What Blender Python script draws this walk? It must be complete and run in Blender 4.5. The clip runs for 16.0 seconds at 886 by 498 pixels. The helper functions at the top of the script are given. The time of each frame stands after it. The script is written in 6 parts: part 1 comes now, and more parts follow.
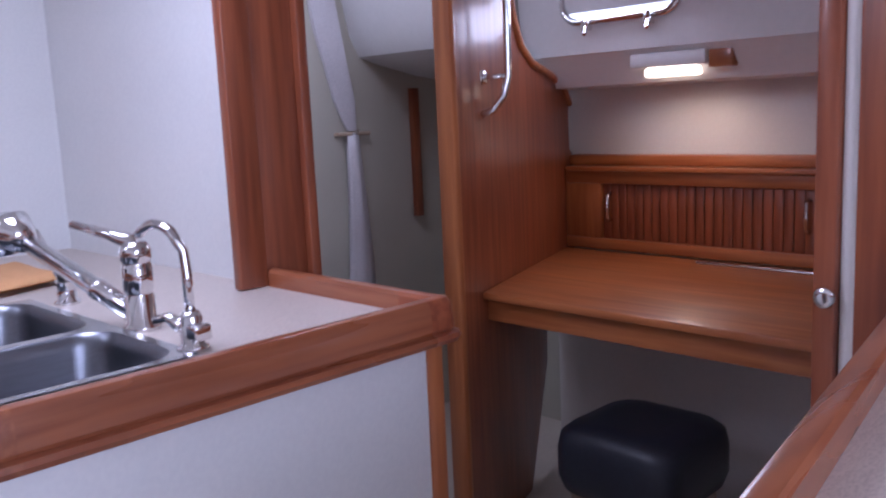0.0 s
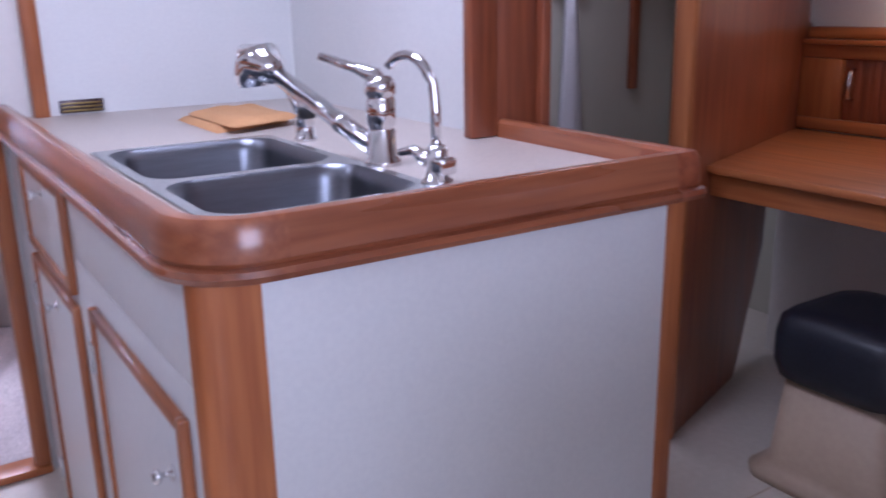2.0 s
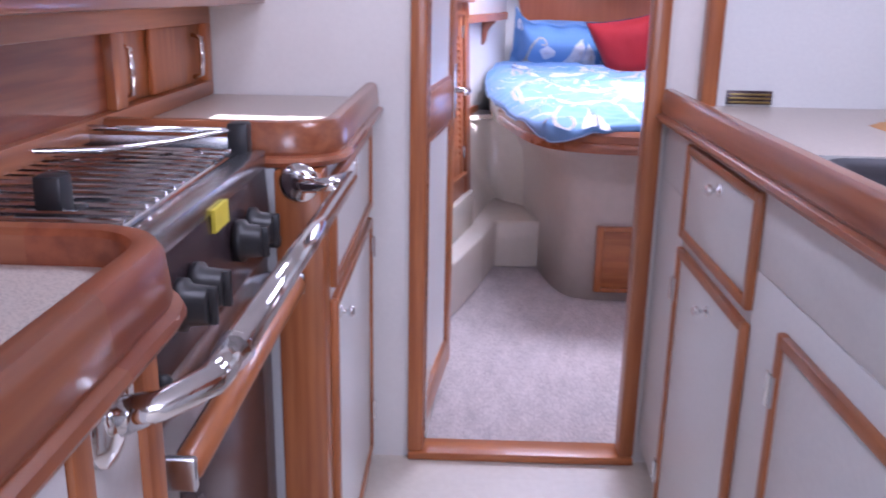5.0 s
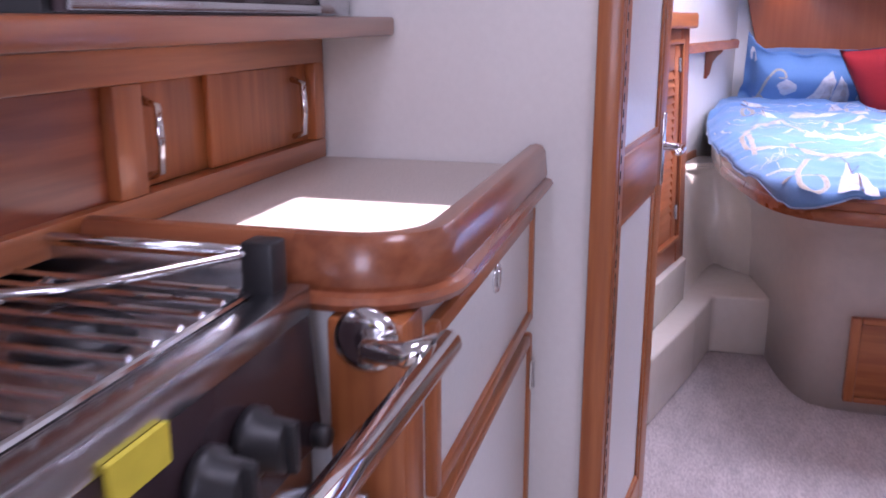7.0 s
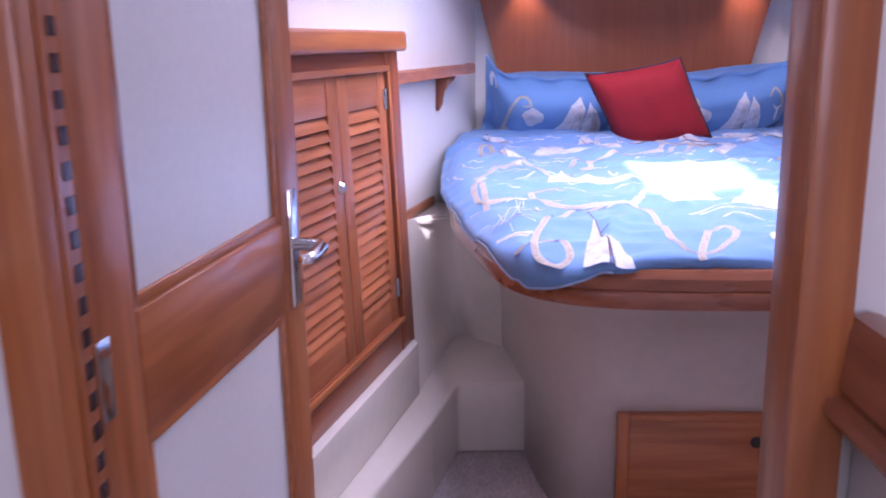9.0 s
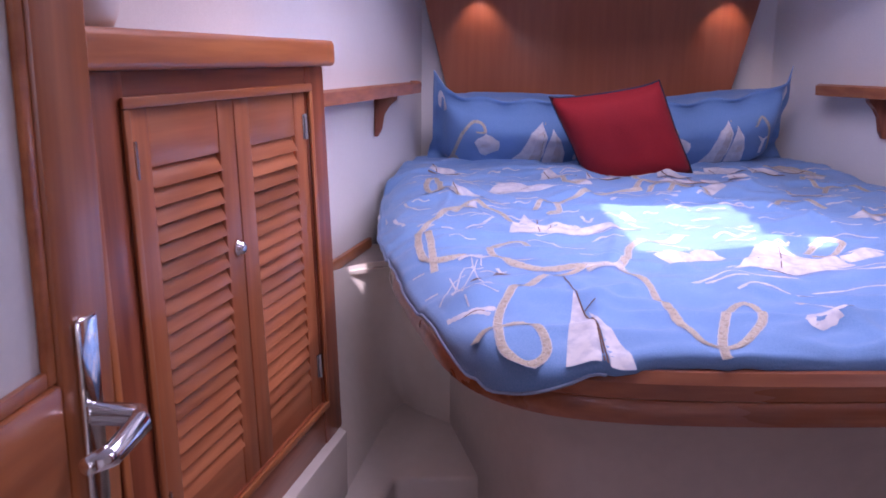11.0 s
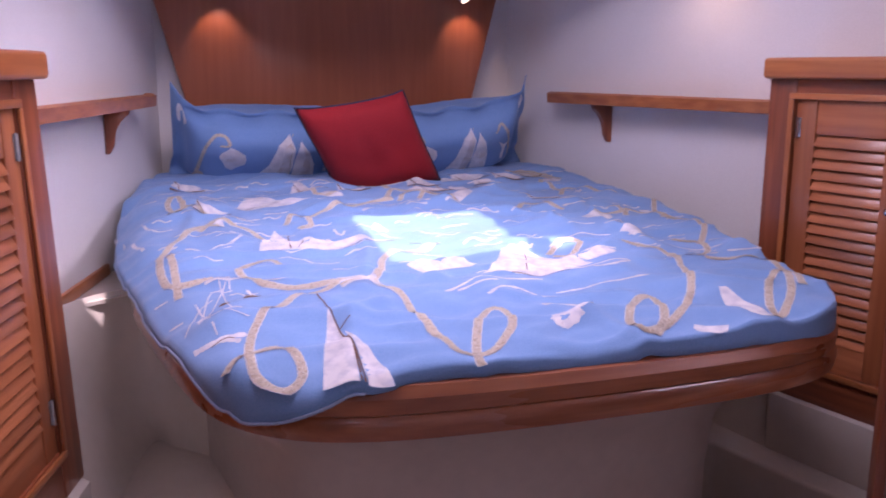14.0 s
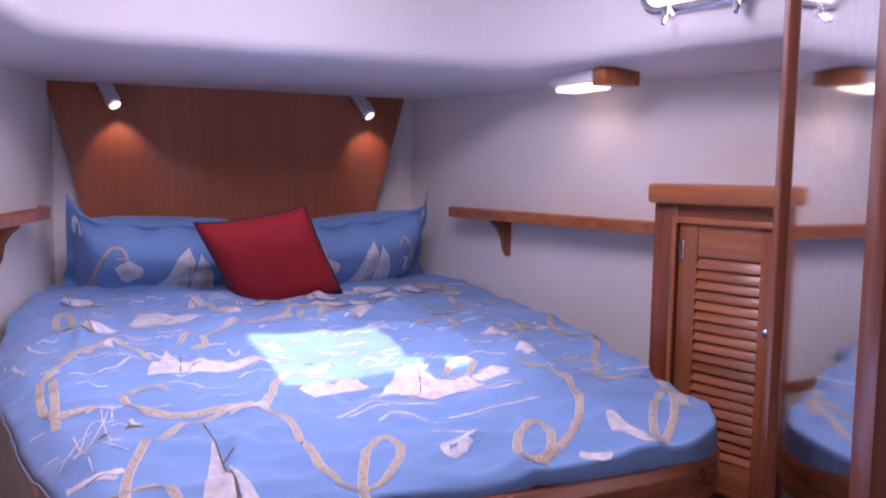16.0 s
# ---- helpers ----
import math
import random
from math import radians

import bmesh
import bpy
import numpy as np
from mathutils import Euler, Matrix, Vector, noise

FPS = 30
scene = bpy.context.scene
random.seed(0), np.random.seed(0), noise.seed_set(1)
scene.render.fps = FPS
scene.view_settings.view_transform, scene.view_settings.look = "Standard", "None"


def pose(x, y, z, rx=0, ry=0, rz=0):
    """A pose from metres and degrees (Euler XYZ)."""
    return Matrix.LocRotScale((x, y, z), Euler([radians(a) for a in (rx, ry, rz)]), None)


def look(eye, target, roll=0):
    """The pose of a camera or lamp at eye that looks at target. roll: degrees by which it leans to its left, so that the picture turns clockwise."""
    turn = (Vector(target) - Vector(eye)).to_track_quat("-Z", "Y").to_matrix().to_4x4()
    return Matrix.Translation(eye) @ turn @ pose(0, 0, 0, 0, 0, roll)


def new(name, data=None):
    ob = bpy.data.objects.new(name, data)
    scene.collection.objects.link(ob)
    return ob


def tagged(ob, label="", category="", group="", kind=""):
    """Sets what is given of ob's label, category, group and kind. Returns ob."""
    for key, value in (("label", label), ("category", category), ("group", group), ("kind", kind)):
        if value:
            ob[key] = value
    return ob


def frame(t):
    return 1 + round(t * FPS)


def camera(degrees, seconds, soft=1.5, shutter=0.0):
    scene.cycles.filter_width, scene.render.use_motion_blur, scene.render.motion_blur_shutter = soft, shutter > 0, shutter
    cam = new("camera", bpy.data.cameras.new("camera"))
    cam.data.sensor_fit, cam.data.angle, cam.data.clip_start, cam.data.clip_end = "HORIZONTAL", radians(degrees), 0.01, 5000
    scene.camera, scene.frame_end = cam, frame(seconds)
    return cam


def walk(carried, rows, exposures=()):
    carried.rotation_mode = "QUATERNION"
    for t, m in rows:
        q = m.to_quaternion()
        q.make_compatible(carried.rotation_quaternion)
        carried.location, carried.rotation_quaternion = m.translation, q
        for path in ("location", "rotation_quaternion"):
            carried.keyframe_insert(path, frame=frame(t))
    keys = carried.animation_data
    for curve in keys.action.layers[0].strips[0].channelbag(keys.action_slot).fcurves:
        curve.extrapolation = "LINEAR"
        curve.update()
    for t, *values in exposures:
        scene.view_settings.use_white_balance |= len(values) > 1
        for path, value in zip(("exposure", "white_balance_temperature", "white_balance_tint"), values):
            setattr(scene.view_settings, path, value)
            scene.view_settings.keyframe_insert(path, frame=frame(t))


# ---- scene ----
cam = camera(54.0, 16.0, soft=1.75, shutter=0.5)
PATH = [
    (0, (0.156, 0.076, 1.248), (-1.246, 1.468, 0.936), -2.6),
    (0.5, (0.144, 0.061, 1.224), (-1.311, 1.38, 0.848), -2.9),
    (1, (0.124, 0.051, 1.203), (-1.375, 1.298, 0.756), -2.8),
    (1.5, (0.106, 0.035, 1.185), (-1.433, 1.204, 0.67), -1.9),
    (2, (0.075, 0.009, 1.178), (-1.542, 1.053, 0.63), -1.0),
    (2.5, (0.056, -0.025, 1.179), (-1.654, 0.848, 0.622), -0.1),
    (3, (0.023, -0.057, 1.174), (-1.767, 0.636, 0.612), 0.4),
    (3.5, (-0.006, -0.1, 1.178), (-1.858, 0.407, 0.619), 0.6),
    (4, (-0.073, -0.134, 1.174), (-1.963, 0.2, 0.613), 1.1),
    (4.5, (-0.154, -0.175, 1.162), (-2.064, -0.032, 0.588), 1.3),
    (5, (-0.214, -0.213, 1.16), (-2.132, -0.253, 0.596), 1.1),
    (7.5, (-1.091, -0.188, 1.154), (-2.949, -0.731, 0.653), -0.3),
    (8, (-1.312, -0.071, 1.156), (-3.174, -0.606, 0.66), -0.6),
    (8.5, (-1.502, 0.005, 1.156), (-3.409, -0.345, 0.665), -0.2),
    (9, (-1.706, -0.005, 1.142), (-3.652, -0.069, 0.683), -1.0),
    (11.5, (-2.268, -0.003, 1.147), (-4.218, 0.104, 0.714), 0.4),
    (12, (-2.29, -0.021, 1.152), (-4.229, 0.176, 0.707), 0.2),
    (12.5, (-2.3, -0.018, 1.143), (-4.224, 0.293, 0.693), 0.4),
    (13, (-2.292, -0.009, 1.146), (-4.199, 0.406, 0.708), 0.3),
    (13.5, (-2.271, 0.004, 1.154), (-4.155, 0.52, 0.726), 0.4),
    (14, (-2.27, 0.023, 1.148), (-4.133, 0.627, 0.741), 0.2),
    (14.5, (-2.255, 0.035, 1.159), (-4.095, 0.721, 0.78), 0.2),
    (15, (-2.243, 0.039, 1.17), (-4.065, 0.792, 0.832), 0.8),
    (15.5, (-2.241, 0.048, 1.188), (-4.06, 0.836, 0.918), 0.9),
    (16, (-2.245, 0.063, 1.208), (-4.071, 0.857, 1.022), 1.1),
]
walk(cam, [(t, look(eye, target, roll)) for t, eye, target, roll in PATH],
     exposures=((0.0, 1.45, 5300, 30), (1.5, 1.5, 5300, 30), (3.0, 1.7, 5350, 28), (5.2, 1.58, 5550, 32), (7.5, 1.26, 5750, 38), (8.5, 1.26, 5650, 40), (9.1, 1.05, 5600, 45), (11.4, 0.32, 6050, 51), (14.5, 0.34, 6350, 52), (16.0, 0.26, 6200, 52)))

# ---- world, sun and daylight ----
SUN = Vector((0.30, 0.16, 1.0)).normalized()
world = bpy.data.worlds.new("sky")
scene.world = world
world.use_nodes = True
wn = world.node_tree
sky = wn.nodes.new("ShaderNodeTexSky")
sky.sky_type, sky.sun_disc = "NISHITA", False
sky.sun_elevation = math.asin(SUN.z)
sky.sun_rotation = math.atan2(SUN.x, SUN.y)
wn.links.new(sky.outputs[0], wn.nodes["Background"].inputs[0])
wn.nodes["Background"].inputs[1].default_value = 0.08


def lamp(name, kind, m, power, colour=(1, 1, 1), **more):
    data = bpy.data.lights.new(name, kind)
    data.energy, data.color = power * (1.0 if kind == "SUN" else 0.66), colour
    for key, value in more.items():
        if key == "size":
            data.size = value
        elif key == "size_y":
            data.shape, data.size_y = "RECTANGLE", value
        elif key == "spread":
            data.spread = value
        elif key == "angle":
            data.angle = value
        elif key == "radius":
            data.shadow_soft_size = value
        elif key == "cone":
            data.spot_size, data.spot_blend = value, 0.6
    ob = new(name, data)
    ob.matrix_world = m
    return ob


lamp("sun", "SUN", look(SUN * 10, (0, 0, 0)), 5.0, (1.0, 0.96, 0.88), angle=radians(0.5))
SKYLIGHT = (0.95, 0.96, 1.0)
lamp("companionway_daylight", "AREA", look((1.50, 0.1, 1.5), (-1.0, 0.3, 1.0)), 10, SKYLIGHT, size=0.95, size_y=0.8)
# added fill over the sink walls, no source known there
lamp("overhead_fill", "AREA", pose(-1.15, 0.45, 1.925), 5.2, SKYLIGHT, size=0.42, size_y=0.42)
lamp("galley_hatch_daylight", "AREA", pose(-1.475, -0.41, 1.93), 2.1, SKYLIGHT, size=0.28, size_y=0.25)
lamp("cabin_hatch_daylight", "AREA", pose(-3.88, 0.46, 1.94), 22.0, SKYLIGHT, size=0.45, size_y=0.9)
lamp("side_port_daylight", "AREA", look((-1.25, 2.22, 1.55), (-1.25, 1.3, 0.9)), 0.6, SKYLIGHT, size=0.36, size_y=0.12)
lamp("cabin_port_daylight", "AREA", look((-3.95, 1.40, 1.62), (-4.5, -0.1, 0.4)), 3.2, SKYLIGHT, size=0.36, size_y=0.12, spread=radians(70))
# added fill that brightens the side compartment; no opening is modelled for it
lamp("side_compartment_fill", "AREA", pose(-1.85, 1.55, 1.93), 1.6, SKYLIGHT, size=0.3, size_y=0.3)
WARM = (1.0, 0.72, 0.42)
lamp("nav_lamp_bulb", "SPOT", look((-1.15, 2.30, 1.31), (-1.15, 2.42, 0.8)), 1.5, WARM, cone=radians(150), radius=0.05)
lamp("cabin_lamp_bulb", "SPOT", look((-4.52, 1.49, 1.45), (-4.50, 1.56, 0.9)), 1.6, WARM, cone=radians(150), radius=0.06)


# ---- materials ----
def mat(name, colour, rough=0.5, metal=0.0, **more):
    """colour, optional second colour mixed by noise at two scales, bump, coat."""
    m = bpy.data.materials.new(name)
    m.use_nodes = True
    n, l = m.node_tree.nodes, m.node_tree.links
    b = n["Principled BSDF"]
    b.inputs["Metallic"].default_value = metal
    b.inputs["Roughness"].default_value = rough
    b.inputs["Coat Weight"].default_value = more.get("coat", 0.0)
    b.inputs["Coat Roughness"].default_value = 0.12
    if "sheen" in more:
        b.inputs["Sheen Weight"].default_value = more["sheen"]
    tc = n.new("ShaderNodeTexCoord")
    mp = n.new("ShaderNodeMapping")
    l.new(tc.outputs["Object"], mp.inputs[0])
    mp.inputs["Scale"].default_value = more.get("stretch", (1, 1, 1))
    info = n.new("ShaderNodeObjectInfo")
    add = n.new("ShaderNodeVectorMath")
    l.new(mp.outputs[0], add.inputs[0])
    scl = n.new("ShaderNodeVectorMath")
    scl.operation = "SCALE"
    comb = n.new("ShaderNodeCombineXYZ")
    for k in range(3):
        l.new(info.outputs["Random"], comb.inputs[k])
    l.new(comb.outputs[0], scl.inputs[0])
    scl.inputs["Scale"].default_value = 7.0
    l.new(scl.outputs[0], add.inputs[1])
    fine = n.new("ShaderNodeTexNoise")
    fine.inputs["Scale"].default_value = more.get("scale", 40.0)
    fine.inputs["Detail"].default_value = 5.0
    l.new(add.outputs[0], fine.inputs["Vector"])
    broad = n.new("ShaderNodeTexNoise")
    broad.inputs["Scale"].default_value = more.get("broad", 3.0)
    broad.inputs["Detail"].default_value = 3.0
    l.new(add.outputs[0], broad.inputs["Vector"])
    mix1 = n.new("ShaderNodeMix")
    mix1.data_type = "RGBA"
    second = more.get("second", tuple(c * 0.9 for c in colour))
    mix1.inputs[6].default_value = (*colour, 1)
    mix1.inputs[7].default_value = (*second, 1)
    ramp = n.new("ShaderNodeMapRange")
    ramp.inputs[1].default_value, ramp.inputs[2].default_value = more.get("band", (0.35, 0.65))
    l.new(fine.outputs["Fac"], ramp.inputs[0])
    l.new(ramp.outputs[0], mix1.inputs[0])
    mix2 = n.new("ShaderNodeMix")
    mix2.data_type, mix2.blend_type = "RGBA", "MULTIPLY"
    l.new(mix1.outputs[2], mix2.inputs[6])
    tone = n.new("ShaderNodeMapRange")
    tone.inputs[1].default_value, tone.inputs[2].default_value = 0.3, 0.7
    spread = more.get("spread", 0.06)
    tone.inputs[3].default_value, tone.inputs[4].default_value = 1 - spread, 1 + spread
    l.new(broad.outputs["Fac"], tone.inputs[0])
    per = n.new("ShaderNodeMapRange")
    per.inputs[3].default_value, per.inputs[4].default_value = 1 - more.get("each", 0.0), 1 + more.get("each", 0.0)
    l.new(info.outputs["Random"], per.inputs[0])
    times = n.new("ShaderNodeMath")
    times.operation = "MULTIPLY"
    l.new(tone.outputs[0], times.inputs[0])
    l.new(per.outputs[0], times.inputs[1])
    grey = n.new("ShaderNodeCombineColor")
    for k in range(3):
        l.new(times.outputs[0], grey.inputs[k])
    l.new(grey.outputs[0], mix2.inputs[7])
    mix2.inputs[0].default_value = 1.0
    l.new(mix2.outputs[2], b.inputs["Base Color"])
    rr = n.new("ShaderNodeMapRange")
    rr.inputs[3].default_value, rr.inputs[4].default_value = max(rough - 0.06, 0.02), min(rough + 0.08, 1.0)
    l.new(broad.outputs["Fac"], rr.inputs[0])
    l.new(rr.outputs[0], b.inputs["Roughness"])
    if more.get("bump", 0) > 0:
        bp = n.new("ShaderNodeBump")
        bp.inputs["Strength"].default_value = more["bump"]
        bp.inputs["Distance"].default_value = more.get("depth", 0.002)
        l.new(fine.outputs["Fac"], bp.inputs["Height"])
        l.new(bp.outputs[0], b.inputs["Normal"])
    return m


def wood(name, light, dark, grain, **more):
    stretch = {"x": (0.06, 1, 1), "y": (1, 0.06, 1), "z": (1, 1, 0.06)}[grain]
    base = dict(second=dark, stretch=stretch, scale=55.0, broad=9.0, spread=0.14, each=0.10, bump=0.05, coat=0.25)
    base.update({k: v for k, v in more.items() if k != "rough"})
    return mat(name, light, more.get("rough", 0.34), 0.0, **base)


CHERRY, CHERRY_D = (0.44, 0.150, 0.046), (0.31, 0.092, 0.027)
DEEP, DEEP_D = (0.30, 0.084, 0.032), (0.19, 0.047, 0.018)
wood_x = wood("cherry_along_x", CHERRY, CHERRY_D, "x")
wood_y = wood("cherry_along_y", CHERRY, CHERRY_D, "y")
wood_z = wood("cherry_upright", CHERRY, CHERRY_D, "z")
rail_x = wood("mahogany_rail_along_x", (0.335, 0.112, 0.046), (0.225, 0.066, 0.027), "x", coat=0.5, rough=0.28)
rail_y = wood("mahogany_rail_along_y", (0.335, 0.112, 0.046), (0.225, 0.066, 0.027), "y", coat=0.5, rough=0.28)
deep_z = wood("mahogany_upright", DEEP, DEEP_D, "z", coat=0.3)
deep_x = wood("mahogany_along_x", DEEP, DEEP_D, "x", coat=0.3)
board_z = wood("headboard_veneer", (0.39, 0.122, 0.054), (0.35, 0.106, 0.047), "z", spread=0.06, coat=0.3)
slat_wood = wood("louvre_cherry", (0.41, 0.138, 0.052), (0.31, 0.094, 0.034), "x", each=0.18)
laminate = mat("white_laminate", (0.74, 0.75, 0.74), 0.35, second=(0.71, 0.72, 0.715), scale=120, spread=0.02)
vinyl = mat("textured_wall_vinyl", (0.70, 0.68, 0.655), 0.7, second=(0.66, 0.64, 0.615), scale=260, spread=0.04, bump=0.25, depth=0.001)
panel_white = mat("painted_panel", (0.76, 0.74, 0.71), 0.42, second=(0.74, 0.72, 0.69), scale=90, spread=0.03)
# same cream gelcoat, darkened to put shade on the berth's front
shaded_berth_gelcoat = mat("shaded_cream_gelcoat", (0.54, 0.475, 0.42), 0.34, second=(0.51, 0.45, 0.40), scale=30, spread=0.05, coat=0.15)
gelcoat = mat("cream_gelcoat", (0.68, 0.62, 0.54), 0.20, second=(0.66, 0.60, 0.52), scale=30, spread=0.04, coat=0.4)
headliner = mat("white_headliner", (0.80, 0.79, 0.78), 0.5, second=(0.78, 0.77, 0.76), scale=60, spread=0.03)
worktop = mat("speckled_worktop", (0.60, 0.53, 0.47), 0.38, second=(0.46, 0.40, 0.36), scale=420, band=(0.45, 0.62), spread=0.04)
sole = mat("cream_sole", (0.66, 0.60, 0.52), 0.3, second=(0.62, 0.56, 0.48), scale=50, spread=0.05, coat=0.2)
carpet = mat("pale_carpet", (0.56, 0.49, 0.47), 0.95, second=(0.40, 0.345, 0.335), stretch=(0.35, 1, 1), scale=170, broad=22, spread=0.12, bump=0.9, depth=0.006, sheen=0.3)
chrome = mat("chrome", (0.82, 0.82, 0.83), 0.07, 1.0, spread=0.02)
steel = mat("brushed_steel", (0.56, 0.57, 0.59), 0.24, 1.0, stretch=(0.1, 1, 1), scale=160, spread=0.05, bump=0.04)
# the flange's steel darkened, so shade inside the basins is in the colour
shaded_basin_steel = mat("shaded_basin_steel", (0.19, 0.20, 0.225), 0.30, 1.0, stretch=(1, 0.1, 1), scale=160, spread=0.06, bump=0.04)
black = mat("black_plastic", (0.022, 0.022, 0.024), 0.38, spread=0.1)
dark_panel = mat("dark_oven_panel", (0.075, 0.05, 0.055), 0.25, 0.4, spread=0.08)
leather = mat("navy_black_leather", (0.016, 0.019, 0.03), 0.42, second=(0.012, 0.014, 0.022), scale=130, bump=0.3, depth=0.001)
stool_tan = mat("tan_moulding", (0.52, 0.40, 0.29), 0.5, second=(0.49, 0.37, 0.27), scale=60, spread=0.05)
cotton = mat("white_towel", (0.78, 0.76, 0.78), 0.95, second=(0.68, 0.66, 0.68), scale=220, bump=0.8, depth=0.004)
tea_cloth = mat("orange_tea_towel", (0.66, 0.36, 0.16), 0.9, second=(0.58, 0.30, 0.13), scale=300, spread=0.12, bump=0.5)
BLUE = (0.16, 0.305, 0.56)
duvet_blue = mat("blue_cotton_print", BLUE, 0.8, second=(0.12, 0.27, 0.51), scale=380, spread=0.08, bump=0.35, sheen=0.2)
# pale blue that paints the sun's sheen along the duvet's rim
lit_hem_cloth = mat("sunlit_hem_cloth", (0.30, 0.40, 0.58), 0.8, scale=200)
print_white = mat("white_print", (0.62, 0.60, 0.61), 0.8, second=(0.47, 0.47, 0.53), scale=45, band=(0.42, 0.62), broad=14, spread=0.12)
print_rope = mat("rope_print", (0.50, 0.43, 0.34), 0.8, second=(0.36, 0.30, 0.23), scale=110, band=(0.5, 0.66), spread=0.1)
print_dark = mat("dark_print", (0.13, 0.07, 0.05), 0.8)
red_cloth = mat("red_cushion_cloth", (0.34, 0.010, 0.013), 0.85, second=(0.27, 0.007, 0.010), scale=320, bump=0.5)
navy_piping = mat("dark_piping", (0.03, 0.03, 0.06), 0.8)
brass = mat("dull_brass", (0.30, 0.22, 0.07), 0.4, 0.8)
yellow = mat("yellow_label", (0.75, 0.62, 0.05), 0.6)
# darker copy of the wall vinyl, with the compartment's shade in its colour
shaded_vinyl = mat("shaded_cabin_vinyl", (0.52, 0.50, 0.42), 0.7, second=(0.49, 0.47, 0.39), scale=260, bump=0.25, depth=0.001)
mirror_mat = mat("mirror_silver", (0.92, 0.92, 0.92), 0.02, 1.0, spread=0.0)
glow = bpy.data.materials.new("lit_lens")
glow.use_nodes = True
glow.node_tree.nodes["Principled BSDF"].inputs["Emission Color"].default_value = (1.0, 0.80, 0.50, 1)
glow.node_tree.nodes["Principled BSDF"].inputs["Emission Strength"].default_value = 1.5
glass = bpy.data.materials.new("window_glass")
glass.use_nodes = True
gb = glass.node_tree.nodes["Principled BSDF"]
gb.inputs["Transmission Weight"].default_value, gb.inputs["Roughness"].default_value, gb.inputs["IOR"].default_value = 1.0, 0.02, 1.45

# ---- mesh helpers ----
FRAME = {}


def part(name, bm, material, parent=None, label="", smooth=False):
    """One mesh under a thing or part; coordinates are those of the thing's own frame."""
    if parent in FRAME:
        bm.transform(FRAME[parent])
    me = bpy.data.meshes.new(name)
    bmesh.ops.recalc_face_normals(bm, faces=bm.faces)
    bm.to_mesh(me)
    bm.free()
    me.materials.append(material)
    for p in me.polygons:
        p.use_smooth = True
    if not smooth:
        me.set_sharp_from_angle(angle=radians(32))
    ob = new(name, me)
    if parent is not None:
        ob.parent = parent
        if parent in FRAME:
            FRAME[ob] = FRAME[parent]
    if label:
        ob["label"] = label
    return ob


def thing(name, base, label="", category="", group="", kind="", own=False):
    """An Empty at its base (a place, or a pose). own: parts are given in its own frame, else in the world's."""
    e = new(name)
    m = base if isinstance(base, Matrix) else Matrix.Translation(base)
    e.matrix_basis = m
    e.empty_display_size = 0.05
    if not own:
        FRAME[e] = m.inverted()
    return tagged(e, label, category, group, kind)


def bevel(bm, w, seg=2, edges=None):
    if w > 0:
        bmesh.ops.bevel(bm, geom=list(edges or bm.edges), offset=w, segments=seg, profile=0.5, affect="EDGES", clamp_overlap=True)
    return bm


def box(x0, y0, z0, x1, y1, z1, w=0.003, seg=2):
    bm = bmesh.new()
    bmesh.ops.create_cube(bm, size=1)
    for v in bm.verts:
        v.co = Vector(((x0 + x1) / 2 + v.co.x * (x1 - x0), (y0 + y1) / 2 + v.co.y * (y1 - y0), (z0 + z1) / 2 + v.co.z * (z1 - z0)))
    return bevel(bm, w, seg)


def join(*bms):
    out = bms[0]
    for b in bms[1:]:
        me = bpy.data.meshes.new("tmp")
        b.to_mesh(me)
        b.free()
        out.from_mesh(me)
        bpy.data.meshes.remove(me)
    return out


def prism(pts, z0, z1, w=0.0, seg=2):
    bm = bmesh.new()
    f = bm.faces.new([bm.verts.new((x, y, z0)) for x, y in pts])
    r = bmesh.ops.extrude_face_region(bm, geom=[f])
    for v in r["geom"]:
        if isinstance(v, bmesh.types.BMVert):
            v.co.z = z1
    return bevel(bm, w, seg)


def slab(pts, axis, a, b, w=0.0):
    """A polygon in the plane across axis ('x': y,z; 'y': x,z), from a to b along it."""
    bm = prism(pts, 0, 1, 0)
    for v in bm.verts:
        p, q, s = v.co
        v.co = (a + (b - a) * s, p, q) if axis == "x" else (p, a + (b - a) * s, q)
    return bevel(bm, w)


def tube(points, r, seg=12, closed=False):
    bm = bmesh.new()
    pts = [Vector(p) for p in points]
    rings, n = [], len(pts)
    side = None
    for i, p in enumerate(pts):
        a = pts[(i - 1) % n] if closed or i else p
        c = pts[(i + 1) % n] if closed or i < n - 1 else p
        d = (c - a).normalized()
        if side is None:
            side = d.orthogonal().normalized()
        side = (side - d * side.dot(d)).normalized()
        up = d.cross(side)
        rad = r[i] if isinstance(r, (list, tuple)) else r
        rings.append([bm.verts.new(p + rad * (math.cos(k * math.tau / seg) * side + math.sin(k * math.tau / seg) * up)) for k in range(seg)])
    for i in range(n if closed else n - 1):
        a, c = rings[i], rings[(i + 1) % n]
        for k in range(seg):
            bm.faces.new((a[k], a[(k + 1) % seg], c[(k + 1) % seg], c[k]))
    if not closed:
        bm.faces.new(rings[0])
        bm.faces.new(rings[-1][::-1])
    return bm


